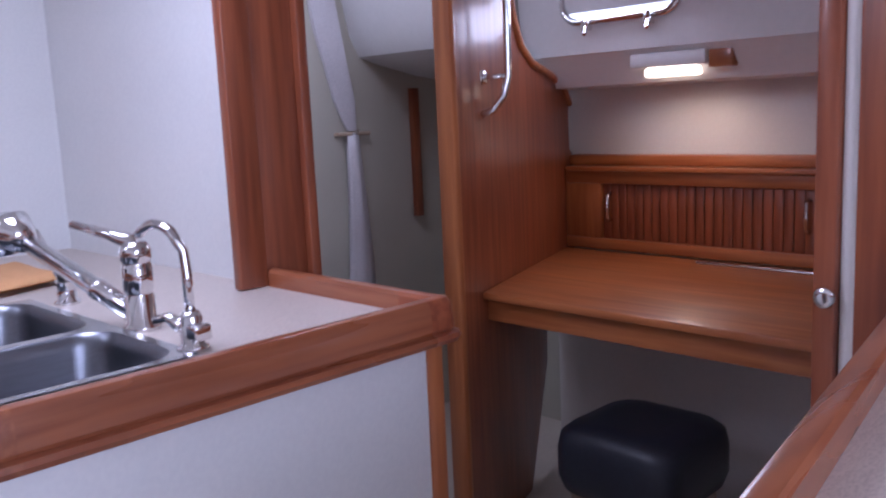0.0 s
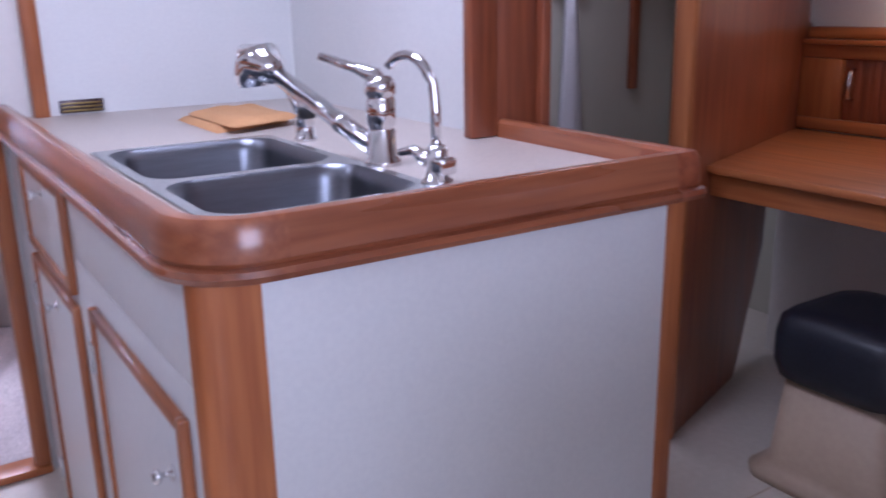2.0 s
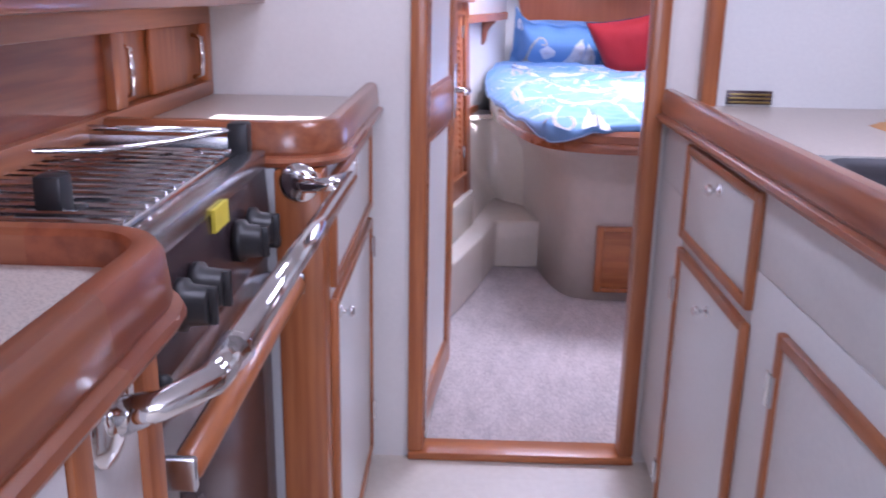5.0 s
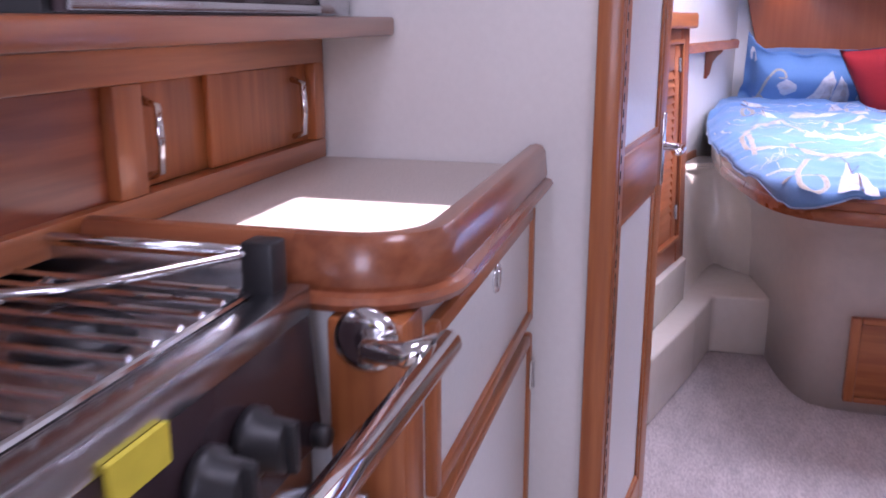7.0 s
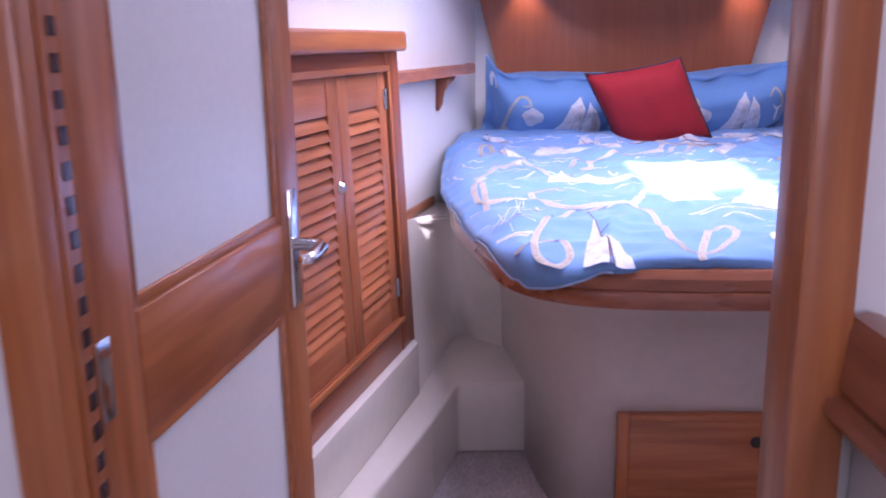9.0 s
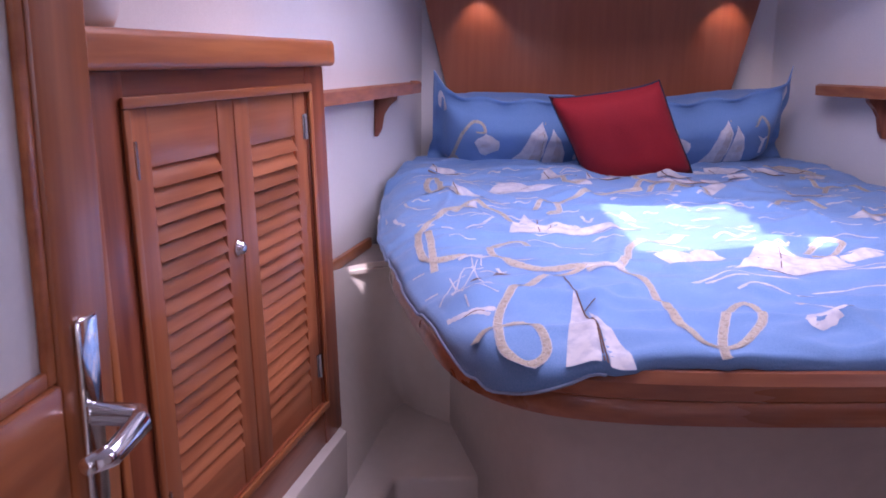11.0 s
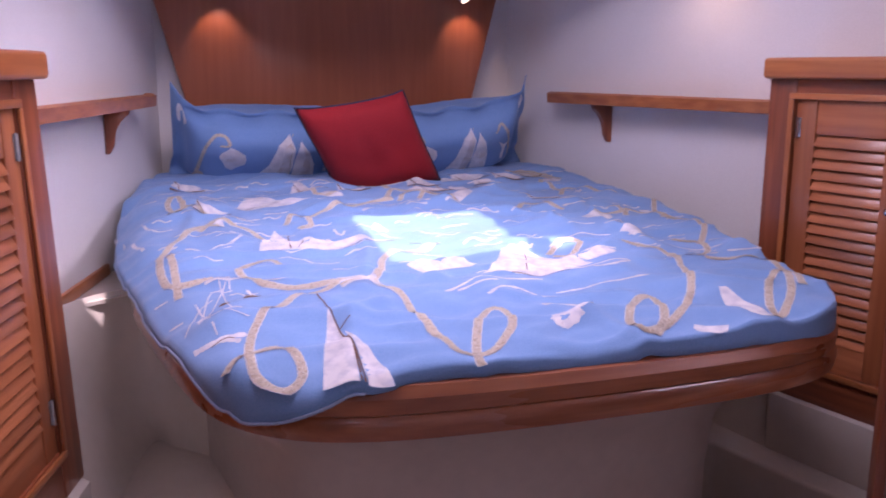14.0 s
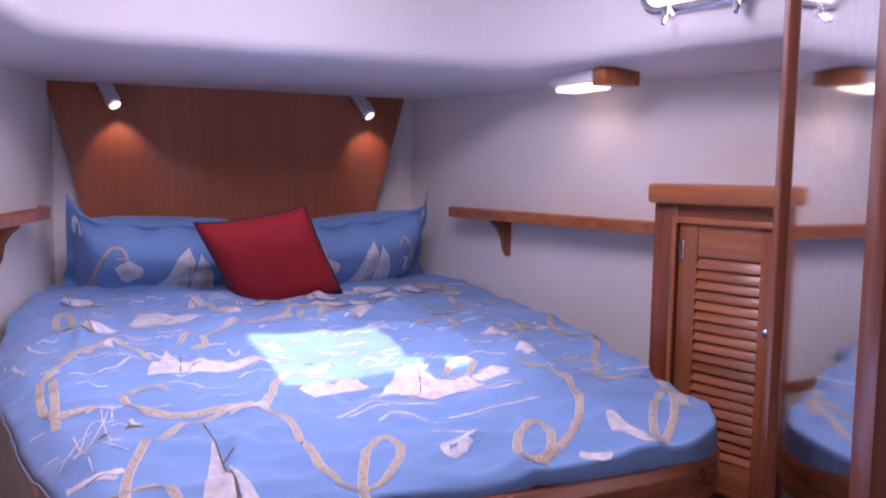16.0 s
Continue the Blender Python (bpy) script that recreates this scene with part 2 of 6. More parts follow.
def lathe(profile, at=(0, 0, 0), seg=20, m=None):
    bm = bmesh.new()
    rings = [[bm.verts.new((r * math.cos(k * math.tau / seg), r * math.sin(k * math.tau / seg), z)) for k in range(seg)] for r, z in profile]
    for a, c in zip(rings, rings[1:]):
        for k in range(seg):
            bm.faces.new((a[k], a[(k + 1) % seg], c[(k + 1) % seg], c[k]))
    bm.faces.new(rings[0][::-1])
    bm.faces.new(rings[-1])
    if m:
        bm.transform(m)
    bmesh.ops.translate(bm, vec=at, verts=bm.verts)
    return bm


def sweep(profile, path, z=0.0, closed=False):
    """A closed profile of (out, up) along a path in plan; out is to the path's right."""
    bm = bmesh.new()
    pts = [Vector((p[0], p[1])) for p in path]
    n, rings = len(pts), []
    for i, p in enumerate(pts):
        a = pts[(i - 1) % n] if closed or i else p
        c = pts[(i + 1) % n] if closed or i < n - 1 else p
        d1, d2 = (p - a), (c - p)
        d1 = d1.normalized() if d1.length else d2.normalized()
        d2 = d2.normalized() if d2.length else d1
        n1, n2 = Vector((d1.y, -d1.x)), Vector((d2.y, -d2.x))
        out = (n1 + n2).normalized()
        out /= max(out.dot(n1), 0.4)
        rings.append([bm.verts.new((p.x + out.x * o, p.y + out.y * o, z + u)) for o, u in profile])
    m = len(profile)
    for i in range(n if closed else n - 1):
        a, c = rings[i], rings[(i + 1) % n]
        for k in range(m):
            bm.faces.new((a[k], a[(k + 1) % m], c[(k + 1) % m], c[k]))
    if not closed:
        bm.faces.new(rings[0])
        bm.faces.new(rings[-1][::-1])
    return bm


def spline(pts, per=8, closed=False):
    n, out = len(pts), []
    pts = [Vector(p) for p in pts]
    for i in range(n if closed else n - 1):
        p0 = pts[(i - 1) % n] if closed or i else pts[i] * 2 - pts[i + 1]
        p1, p2 = pts[i], pts[(i + 1) % n]
        p3 = pts[(i + 2) % n] if closed or i + 2 < n else p2 * 2 - p1
        for k in range(per):
            t = k / per
            out.append(0.5 * (2 * p1 + (p2 - p0) * t + (2 * p0 - 5 * p1 + 4 * p2 - p3) * t * t + (3 * p1 - p0 - 3 * p2 + p3) * t ** 3))
    if not closed:
        out.append(pts[-1])
    return out


def arc(cx, cy, r, a0, a1, n=8):
    return [(cx + r * math.cos(radians(a0 + (a1 - a0) * k / n)), cy + r * math.sin(radians(a0 + (a1 - a0) * k / n))) for k in range(n + 1)]


def rounded(x0, y0, x1, y1, r, n=5):
    return (arc(x1 - r, y1 - r, r, 0, 90, n) + arc(x0 + r, y1 - r, r, 90, 180, n)
            + arc(x0 + r, y0 + r, r, 180, 270, n) + arc(x1 - r, y0 + r, r, 270, 360, n))


def rounded4(x0, y0, x1, y1, rs, n=6):
    """Corner radii in the order x1y1, x0y1, x0y0, x1y0."""
    a, b, c, d = rs
    return (arc(x1 - a, y1 - a, a, 0, 90, n) + arc(x0 + b, y1 - b, b, 90, 180, n)
            + arc(x0 + c, y0 + c, c, 180, 270, n) + arc(x1 - d, y0 + d, d, 270, 360, n))


# fiddle rail: rounded top, a bead groove and a lower moulding
FIDDLE = [(0.0, 0.0), (-0.004, 0.062), (-0.010, 0.076), (-0.020, 0.080), (-0.030, 0.076), (-0.034, 0.066), (-0.034, 0.0),
          (-0.034, -0.005), (0.0, -0.005)]
MOULD = [(0.0, -0.004), (-0.002, -0.012), (0.008, -0.016), (0.011, -0.026), (0.006, -0.038), (-0.006, -0.044), (-0.034, -0.044), (-0.034, -0.004)]
FIDDLE = [(x, z * 0.6) for x, z in FIDDLE]
MOULD = [(x, z * 0.68) for x, z in MOULD]
F, CF, NF = -0.035, -0.09, 0.08      # galley sole, cabin sole, nav station sole
RAIL = 0.908

# ---- structure ----
def structure(name, bm, material, label, category, smooth=False):
    return tagged(part(name, bm, material, None, "", smooth), label, category, kind="structure")


structure("floor", box(-2.33, -1.15, F - 0.06, 1.6, 1.06, F, 0), sole, "glossy cream galley floor", "floor")
structure("floor_nav", box(-2.33, 1.062, NF - 0.06, 1.6, 2.75, NF, 0), sole, "raised cream floor of the chart table nook", "floor")
for sx in (-1.02, -0.55):
    structure("floor_seam", box(sx, 1.07, NF - 0.01, sx + 0.004, 2.28, NF + 0.0008, 0), stool_tan, "dark seam between floor panels", "floor seam")
structure("floor_step", box(-2.33, 1.05, F - 0.02, 1.6, 1.061, NF - 0.002, 0), sole, "low cream riser between two floor levels", "floor step")
structure("floor_cabin", box(-5.7, -0.75, CF - 0.06, -2.345, 2.2, CF, 0), carpet, "pale flecked carpet on the cabin floor", "carpet")

OPEN_L, OPEN_R, HEAD = -0.305, 0.222, 1.78
wall_f = join(box(-2.333, -1.15, F - 0.1, -2.30, OPEN_L, 1.98, 0), box(-2.333, OPEN_R, F - 0.1, -2.30, 2.75, 1.98, 0),
              box(-2.333, OPEN_L, HEAD, -2.30, OPEN_R, 1.98, 0), box(-2.333, OPEN_L, F - 0.1, -2.30, OPEN_R, F + 0.004, 0))
structure("wall_bulkhead", wall_f, panel_white, "off-white bulkhead between galley and cabin", "wall")
structure("wall_galley_port", box(-2.30, -1.17, F - 0.1, 1.6, -1.12, 1.98, 0), panel_white, "plain off-white side wall", "wall")
structure("wall_aft", join(box(1.55, -1.15, F - 0.1, 1.6, -0.4, 1.98, 0), box(1.55, 0.6, F - 0.1, 1.6, 2.75, 1.98, 0), box(1.55, -0.4, F - 0.1, 1.6, 0.6, 1.0, 0)), panel_white, "plain wall beside the companionway", "wall")
structure("wall_nav", box(-2.30, 2.61, NF - 0.1, 1.6, 2.66, 1.98, 0), panel_white, "outer hull side", "wall")
structure("wall_nav_back", box(-1.70, 2.52, NF - 0.1, 1.6, 2.57, 1.31, 0), panel_white, "off-white hull side behind the chart table", "wall")

# ceilings with hatch openings, and small added holes that shape sun patches
def holed(x0, y0, x1, y1, holes, z0, z1):
    bms, xs = [], sorted({x0, x1, *[h[0] for h in holes], *[h[2] for h in holes]})
    for a, b in zip(xs, xs[1:]):
        cuts = sorted((h[1], h[3]) for h in holes if h[0] <= a and h[2] >= b)
        y = y0
        for c, d in cuts:
            bms.append(box(a, y, z0, b, c, z1, 0))
            y = d
        bms.append(box(a, y, z0, b, y1, z1, 0))
    return join(*bms)


structure("ceiling", holed(-2.345, -1.17, 1.6, 2.8, [(-1.63, -0.54, -1.37, -0.30)], 1.95, 1.99), headliner, "white moulded headliner with hatches", "ceiling")
# the two small holes are added: second bed patch, sun streak on the liner
structure("ceiling_cabin", holed(-5.7, -0.75, -2.346, 2.2, [(-4.14, 0.68, -3.68, 1.04), (-3.85, 1.09, -3.72, 1.15), (-4.22, 0.03, -4.16, 0.09)], 1.95, 1.99), headliner, "white moulded cabin headliner", "ceiling")

# unseen hatch, added only to go with the overhead fill lamp
oh = thing("added_hatch", (-1.15, 0.45, 1.93), "added square frosted hatch panel above the galley fill lamp", "hatch")
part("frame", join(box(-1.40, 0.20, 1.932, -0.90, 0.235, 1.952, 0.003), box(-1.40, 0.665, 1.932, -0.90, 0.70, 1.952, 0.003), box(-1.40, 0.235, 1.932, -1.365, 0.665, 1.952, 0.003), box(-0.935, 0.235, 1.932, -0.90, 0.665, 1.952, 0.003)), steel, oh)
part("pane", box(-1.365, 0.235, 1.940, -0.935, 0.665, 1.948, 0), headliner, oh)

# galley splash wall: white side panel with its wooden edge trim, and the back wall
structure("wall_splash", box(-2.30, 0.372, RAIL, -2.27, 1.03, 1.95, 0), laminate, "glossy white galley side panel", "wall")
structure("trim_splash", box(-2.299, 0.335, 0.915, -2.255, 0.372, 1.95, 0.006), wood_z, "upright cherry edge trim", "trim")
structure("wall_galley_back", box(-2.27, 1.03, F, -1.335, 1.10, 1.95, 0), laminate, "white galley back wall", "wall")
structure("trim_galley_post", join(box(-1.325, 0.965, 0.921, -1.297, 1.028, 1.95, 0.004), box(-1.334, 1.03, F, -1.305, 1.13, 1.95, 0.004), box(-1.334, 1.13, F, -1.288, 1.155, 1.95, 0.006)), deep_z, "dark cherry post at the end of the galley wall", "trim")

# doorway trim
def door_trim(y, side):
    a, b = y - side * 0.005, y + side * 0.036
    return join(box(-2.338, min(a, b), F + 0.025, -2.28, max(a, b), HEAD, 0.006))


structure("trim_door_jamb", door_trim(OPEN_L, -1), wood_z, "cherry door jamb", "trim")
structure("trim_door_jamb", door_trim(OPEN_R, 1), wood_z, "cherry door jamb", "trim")
seal = structure("trim_door_seal", box(-2.332, OPEN_L + 0.0055, F + 0.03, -2.308, OPEN_L + 0.0075, HEAD - 0.02, 0), wood_z, "notched dark seal strip down the door jamb", "seal")
for k in range(70):
    part("notch", box(-2.3295, OPEN_L + 0.0078, F + 0.04 + k * 0.0255, -2.319, OPEN_L + 0.0090, F + 0.0535 + k * 0.0255, 0), dark_panel, seal)
structure("trim_door_sill", box(-2.36, OPEN_L - 0.036, F + 0.001, -2.275, OPEN_R + 0.036, F + 0.024, 0.006), wood_y, "cherry door sill", "trim")
structure("trim_door_head", box(-2.338, OPEN_L - 0.036, HEAD - 0.005, -2.28, OPEN_R + 0.036, HEAD + 0.04, 0.006), wood_y, "cherry door head", "trim")


# ---- small fittings ----
def knob(parent, x, y, z, facing):
    """A chrome push knob on a face across y."""
    turn = pose(0, 0, 0, -90 * facing, 0, 0)
    return part("knob", lathe([(0.012, 0), (0.012, 0.003), (0.004, 0.005), (0.004, 0.014), (0.010, 0.018), (0.011, 0.023), (0.007, 0.027)], (x, y, z), 16, turn), chrome, parent, "chrome knob", True)


def hinge(parent, x, y, z, facing, h=0.05):
    b = join(box(x - 0.012, y, z - h / 2, x + 0.012, y + facing * 0.003, z + h / 2, 0.001), tube([(x, y + facing * 0.004, z - h / 2), (x, y + facing * 0.004, z + h / 2)], 0.004, 8))
    return part("hinge", b, chrome, parent, "chrome butt hinge")


def framed_front(name, parent, x0, x1, z0, z1, y, facing, knob_at=None, hinges=(), label=""):
    """White panel in a proud cherry frame, on a face across y."""
    a, b = (y, y + facing * 0.008)
    p = part(name, box(x0 + 0.016, min(a, b), z0 + 0.016, x1 - 0.016, max(a, b), z1 - 0.016, 0.001), laminate, parent, label)
    b = y + facing * 0.015
    lo, hi = min(a, b), max(a, b)
    for q in ((x0, z0, x0 + 0.02, z1), (x1 - 0.02, z0, x1, z1)):
        part("frame_stile", box(q[0], lo, q[1], q[2], hi, q[3], 0.004), wood_z, p)
    for q in ((x0 + 0.02, z0, x1 - 0.02, z0 + 0.02), (x0 + 0.02, z1 - 0.02, x1 - 0.02, z1)):
        part("frame_rail", box(q[0], lo, q[1], q[2], hi, q[3], 0.004), wood_x, p)
    if knob_at:
        knob(p, knob_at[0], y + facing * 0.008, knob_at[1], facing)
    for hx, hz in hinges:
        hinge(p, hx, b, hz, facing)
    return p


# ---- sink unit ----
cab = thing("galley_cabinet", (-1.5, 0.6, F), "white laminate galley cabinet with cherry-framed doors and corner post", "cabinet")
part("body", box(-2.296, 0.27, F + 0.06, -0.86, 1.028, 0.74, 0.002), laminate, cab)
part("front_panel", box(-2.296, 0.2705, 0.741, -0.86, 0.292, 0.878, 0.001), laminate, cab)
part("back_panel", box(-2.296, 1.005, 0.741, -0.86, 1.04, 0.878, 0.001), laminate, cab)
part("plinth", box(-2.296, 0.33, F, -0.90, 1.02, F + 0.06, 0), sole, cab)
part("end_panel", box(-0.858, 0.345, F + 0.002, -0.832, 1.008, 0.878, 0.002), laminate, cab, "white laminate end panel")
pc = [(-0.862, 0.266)] + arc(-0.862, 0.300, 0.034, -90, 0, 6) + [(-0.828, 0.345), (-0.862, 0.345)]
part("corner_post", prism(pc[1:], F + 0.002, 0.879, 0.0), wood_z, cab, "rounded cherry corner post", False)
part("edge_post", box(-0.862, 1.008, F + 0.002, -0.829, 1.043, 0.879, 0.003), wood_z, cab)
framed_front("drawer", cab, -2.035, -1.568, 0.668, 0.868, 0.27, -1, (-1.79, 0.822))
framed_front("door", cab, -2.035, -1.568, 0.0, 0.645, 0.27, -1, (-1.79, 0.585), ((-2.03, 0.55), (-2.03, 0.1)))
framed_front("door", cab, -1.42, -0.905, 0.0, 0.692, 0.27, -1, (-0.985, 0.585), ((-1.415, 0.60), (-1.415, 0.1)))

# flange ring with two openings
def ring_between(outer, inner, z):
    bm = bmesh.new()
    a = [bm.verts.new((x, y, z)) for x, y in outer]
    c = [bm.verts.new((x, y, z)) for x, y in inner]
    for k in range(len(a)):
        bm.faces.new((a[k], a[(k + 1) % len(a)], c[(k + 1) % len(c)], c[k]))
    return bm


# worktop, cut for the two basins
SX0, SX1, SY0, SY1 = -1.60, -0.945, 0.325, 0.675      # sink flange
top = ring_between(rounded4(-2.296, 0.262, -0.815, 1.05, (0.02, 0.002, 0.002, 0.085)), rounded(SX0 + 0.008, SY0 + 0.008, SX1 - 0.008, SY1 - 0.008, 0.03, 6), 0.92)
ex = bmesh.ops.extrude_face_region(top, geom=list(top.faces))
bmesh.ops.translate(top, vec=(0, 0, -0.036), verts=[v for v in ex["geom"] if isinstance(v, bmesh.types.BMVert)])
tagged(part("worktop", top, worktop), "speckled beige laminate galley worktop", "worktop")
fid = thing("fiddle_rail", (-0.81, 0.6, RAIL - 0.03), "varnished cherry fiddle rail round the sink worktop", "fiddle rail")
front = [(-2.294, 0.25), (-1.6, 0.25), (-0.93, 0.25)]
corner = arc(-0.905, 0.35, 0.10, -90, 0, 8)
side = [(-0.805, 0.374), (-0.805, 0.62), (-0.805, 1.0)]
back = arc(-0.825, 1.04, 0.02, 0, 90, 4) + [(-0.912, 1.06)]
for nm, pth, mt in (("front_rail", front, rail_x), ("corner_rail", [front[-1]] + corner + [side[0]], rail_x), ("side_rail", side, rail_y), ("end_rail", [side[-1]] + back, deep_x), ("back_rail", [back[-1], (-1.296, 1.06)], rail_x)):
    r = part(nm, sweep(FIDDLE, pth, RAIL), mt, fid)
    if nm != "back_rail":
        part("moulding", sweep(MOULD, pth, RAIL), mt, r)

sink = thing("double_sink", (-1.27, 0.5, 0.75), "double stainless steel sink set into the worktop", "sink")
MID = -1.235
def basin(x0, x1, y0, y1):
    bm = bmesh.new()
    rings = []
    for ins, z in ((0.0, 0.9235), (0.006, 0.918), (0.010, 0.90), (0.022, 0.80), (0.05, 0.765), (0.11, 0.76)):
        rings.append([bm.verts.new((x, y, z)) for x, y in rounded(x0 + ins, y0 + ins, x1 - ins, y1 - ins, max(0.055 - ins * 0.3, 0.01), 6)])
    for a, c in zip(rings, rings[1:]):
        for k in range(len(a)):
            bm.faces.new((a[k], a[(k + 1) % len(a)], c[(k + 1) % len(a)], c[k]))
    bm.faces.new(rings[-1])
    return bm


for x0, x1 in ((SX0 + 0.018, MID - 0.012), (MID + 0.012, SX1 - 0.018)):
    bs = part("basin", basin(x0, x1, SY0 + 0.018, SY1 - 0.018), shaded_basin_steel, sink, "deep rounded steel basin", True)
    part("drain", lathe([(0.035, 0), (0.032, 0.003), (0.02, 0.001)], ((x0 + x1) / 2, (SY0 + SY1) / 2, 0.761)), chrome, bs, "chrome drain", True)
fl = join(ring_between(rounded(SX0, SY0, MID, SY1, 0.012, 6), rounded(SX0 + 0.018, SY0 + 0.018, MID - 0.012, SY1 - 0.018, 0.055, 6), 0.9236),
          ring_between(rounded(MID, SY0, SX1, SY1, 0.012, 6), rounded(MID + 0.012, SY0 + 0.018, SX1 - 0.018, SY1 - 0.018, 0.055, 6), 0.9236))
part("flange", fl, steel, sink)

# mixer tap
fx, fy = -1.175, 0.70
tap = thing("mixer_tap", (fx, fy, 0.92), "chrome mixer tap with pull-out spray head", "tap")
part("body", lathe([(0.031, 0), (0.031, 0.008), (0.024, 0.014), (0.023, 0.055), (0.021, 0.058), (0.021, 0.062), (0.024, 0.066), (0.024, 0.105), (0.022, 0.108), (0.022, 0.112), (0.025, 0.116), (0.025, 0.132), (0.019, 0.145)], (fx, fy, 0.92), 24), chrome, tap, "", True)
a, b = Vector((fx - 0.01, fy - 0.005, 0.945)), Vector((-1.385, 0.606, 1.063))
part("spout", tube([a, a.lerp(b, 0.3), a.lerp(b, 0.31), a.lerp(b, 0.35), a.lerp(b, 0.36), b], [0.017, 0.017, 0.0185, 0.0185, 0.016, 0.015], 16), chrome, tap, "chrome pull-out spout", True)
d = (b - a).normalized()
part("spray_head", tube([b - d * 0.01, b + d * 0.008, b + d * 0.025 + Vector((0, 0, 0.006)), b + d * 0.05 + Vector((0, 0, -0.005)), b + d * 0.062 + Vector((0, 0, -0.035)), b + d * 0.06 + Vector((0, 0, -0.055))], [0.018, 0.028, 0.036, 0.037, 0.032, 0.024], 18), chrome, tap, "chrome spray head", True)
part("lever", tube([(fx, fy, 1.045), (fx - 0.006, fy - 0.006, 1.066), (fx - 0.035, fy - 0.024, 1.076), (fx - 0.095, fy - 0.058, 1.094)], [0.016, 0.014, 0.009, 0.007], 12), chrome, tap, "chrome lever", True)
# gooseneck filtered-water tap
gx, gy = -0.985, 0.685
goose = thing("gooseneck_tap", (gx, gy, 0.92), "small chrome gooseneck drinking water tap", "tap")
part("body", join(lathe([(0.024, 0), (0.024, 0.006), (0.017, 0.010), (0.016, 0.05), (0.012, 0.058)], (gx, gy, 0.92), 18), box(gx - 0.006, gy - 0.014, 0.938, gx + 0.034, gy + 0.014, 0.962, 0.004)), chrome, goose, "", True)
neck = [(gx, gy, 0.97), (gx - 0.004, gy + 0.002, 1.03), (gx - 0.012, gy + 0.004, 1.066)]
neck += [(gx - 0.014 - 0.045 * (1 - math.cos(radians(k * 15))), gy - 0.02 * k / 10, 1.068 + 0.036 * math.sin(radians(k * 15))) for k in range(1, 11)]
part("neck", tube(neck, 0.0075, 12), chrome, goose, "curved chrome neck", True)
part("lever", tube([(gx - 0.012, gy - 0.01, 0.955), (gx - 0.035, gy - 0.018, 0.968), (gx - 0.055, gy - 0.03, 0.962)], [0.011, 0.008, 0.006], 10), chrome, goose, "chrome lever", True)
# soap pump
sx, sy = -1.50, 0.71
soap = thing("soap_dispenser", (sx, sy, 0.92), "chrome soap pump beside the sink", "soap dispenser")
part("body", lathe([(0.024, 0), (0.024, 0.005), (0.019, 0.009), (0.018, 0.042), (0.02, 0.045)], (sx, sy, 0.92), 18), chrome, soap, "", True)
part("stopper", lathe([(0.017, 0.045), (0.017, 0.062), (0.013, 0.066)], (sx + 0.01, sy, 0.92), 16), black, soap, "black stopper", True)
part("nozzle", tube([(sx - 0.006, sy, 0.96), (sx - 0.03, sy - 0.012, 1.005), (sx - 0.055, sy - 0.025, 1.06)], [0.010, 0.008, 0.006], 10), chrome, soap, "slender chrome nozzle", True)

# folded tea towel
def rumpled(x0, y0, x1, y1, z, h, skew=0.0, n=14, seed=0):
    bm = bmesh.new()
    g = [[None] * (n + 1) for _ in range(n + 1)]
    for i in range(n + 1):
        for j in range(n + 1):
            u, v = i / n, j / n
            edge = min(u, 1 - u, v, 1 - v)
            hh = h * min(1.0, edge * 9) ** 0.6
            g[i][j] = bm.verts.new((x0 + (x1 - x0) * u + skew * v, y0 + (y1 - y0) * v, z + hh + 0.006 * noise.noise((u * 3 + seed, v * 3, seed)) * min(1, edge * 9)))
    for i in range(n):
        for j in range(n):
            bm.faces.new((g[i][j], g[i + 1][j], g[i + 1][j + 1], g[i][j + 1]))
    return bm


cloth = thing("tea_towel", (-1.86, 0.72, 0.92), "folded orange tea towel lying on the worktop", "tea towel")
part("lower_fold", rumpled(-1.98, 0.60, -1.70, 0.80, 0.9205, 0.012, -0.08, 14, 2), tea_cloth, cloth, "", True)
part("upper_fold", rumpled(-1.96, 0.62, -1.66, 0.80, 0.935, 0.012, -0.06, 14, 5), tea_cloth, cloth, "", True)
# brass vent
vent = thing("wall_vent", (-2.268, 0.46, 0.955), "small dark louvred vent on the galley side panel", "vent")
part("frame", box(-2.2695, 0.395, 0.925, -2.262, 0.50, 0.957, 0.002), dark_panel, vent)
for k in range(3):
    part("slat", box(-2.262, 0.40, 0.929 + k * 0.009, -2.258, 0.495, 0.933 + k * 0.009, 0.001), brass, vent, "brass slat")

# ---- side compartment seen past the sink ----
structure("wall_side_cabin", box(-2.30, 2.572, NF - 0.1, -1.46, 2.606, 1.95, 0), shaded_vinyl, "grey-beige vinyl wall, the side compartment's shade put into its colour", "wall")
structure("wall_side_cabin_fore", box(-2.299, 1.10, NF - 0.1, -2.26, 2.56, 1.95, 0), shaded_vinyl, "grey-beige vinyl fore wall, the compartment's shade put into its colour", "wall")
hull = slab([(2.00, 1.95), (2.58, 1.95), (2.58, 1.36), (2.37, 1.385), (2.16, 1.43), (2.10, 1.45), (2.06, 1.52), (2.03, 1.66)], "x", -2.259, -1.70)
structure("ceiling_side_cabin", hull, headliner, "cream moulded deckhead in the side compartment", "ceiling")
structure("trim_side_cabin", box(-2.259, 2.325, 0.86, -2.235, 2.36, 1.34, 0.003), deep_z, "dark wooden upright strip", "trim")
hook = thing("towel_hook", (-2.24, 2.04, 1.17), "pale wooden hook rail holding a towel", "hook rail")
part("bar", box(-2.259, 1.965, 1.178, -2.235, 2.115, 1.192, 0.004), stool_tan, hook)
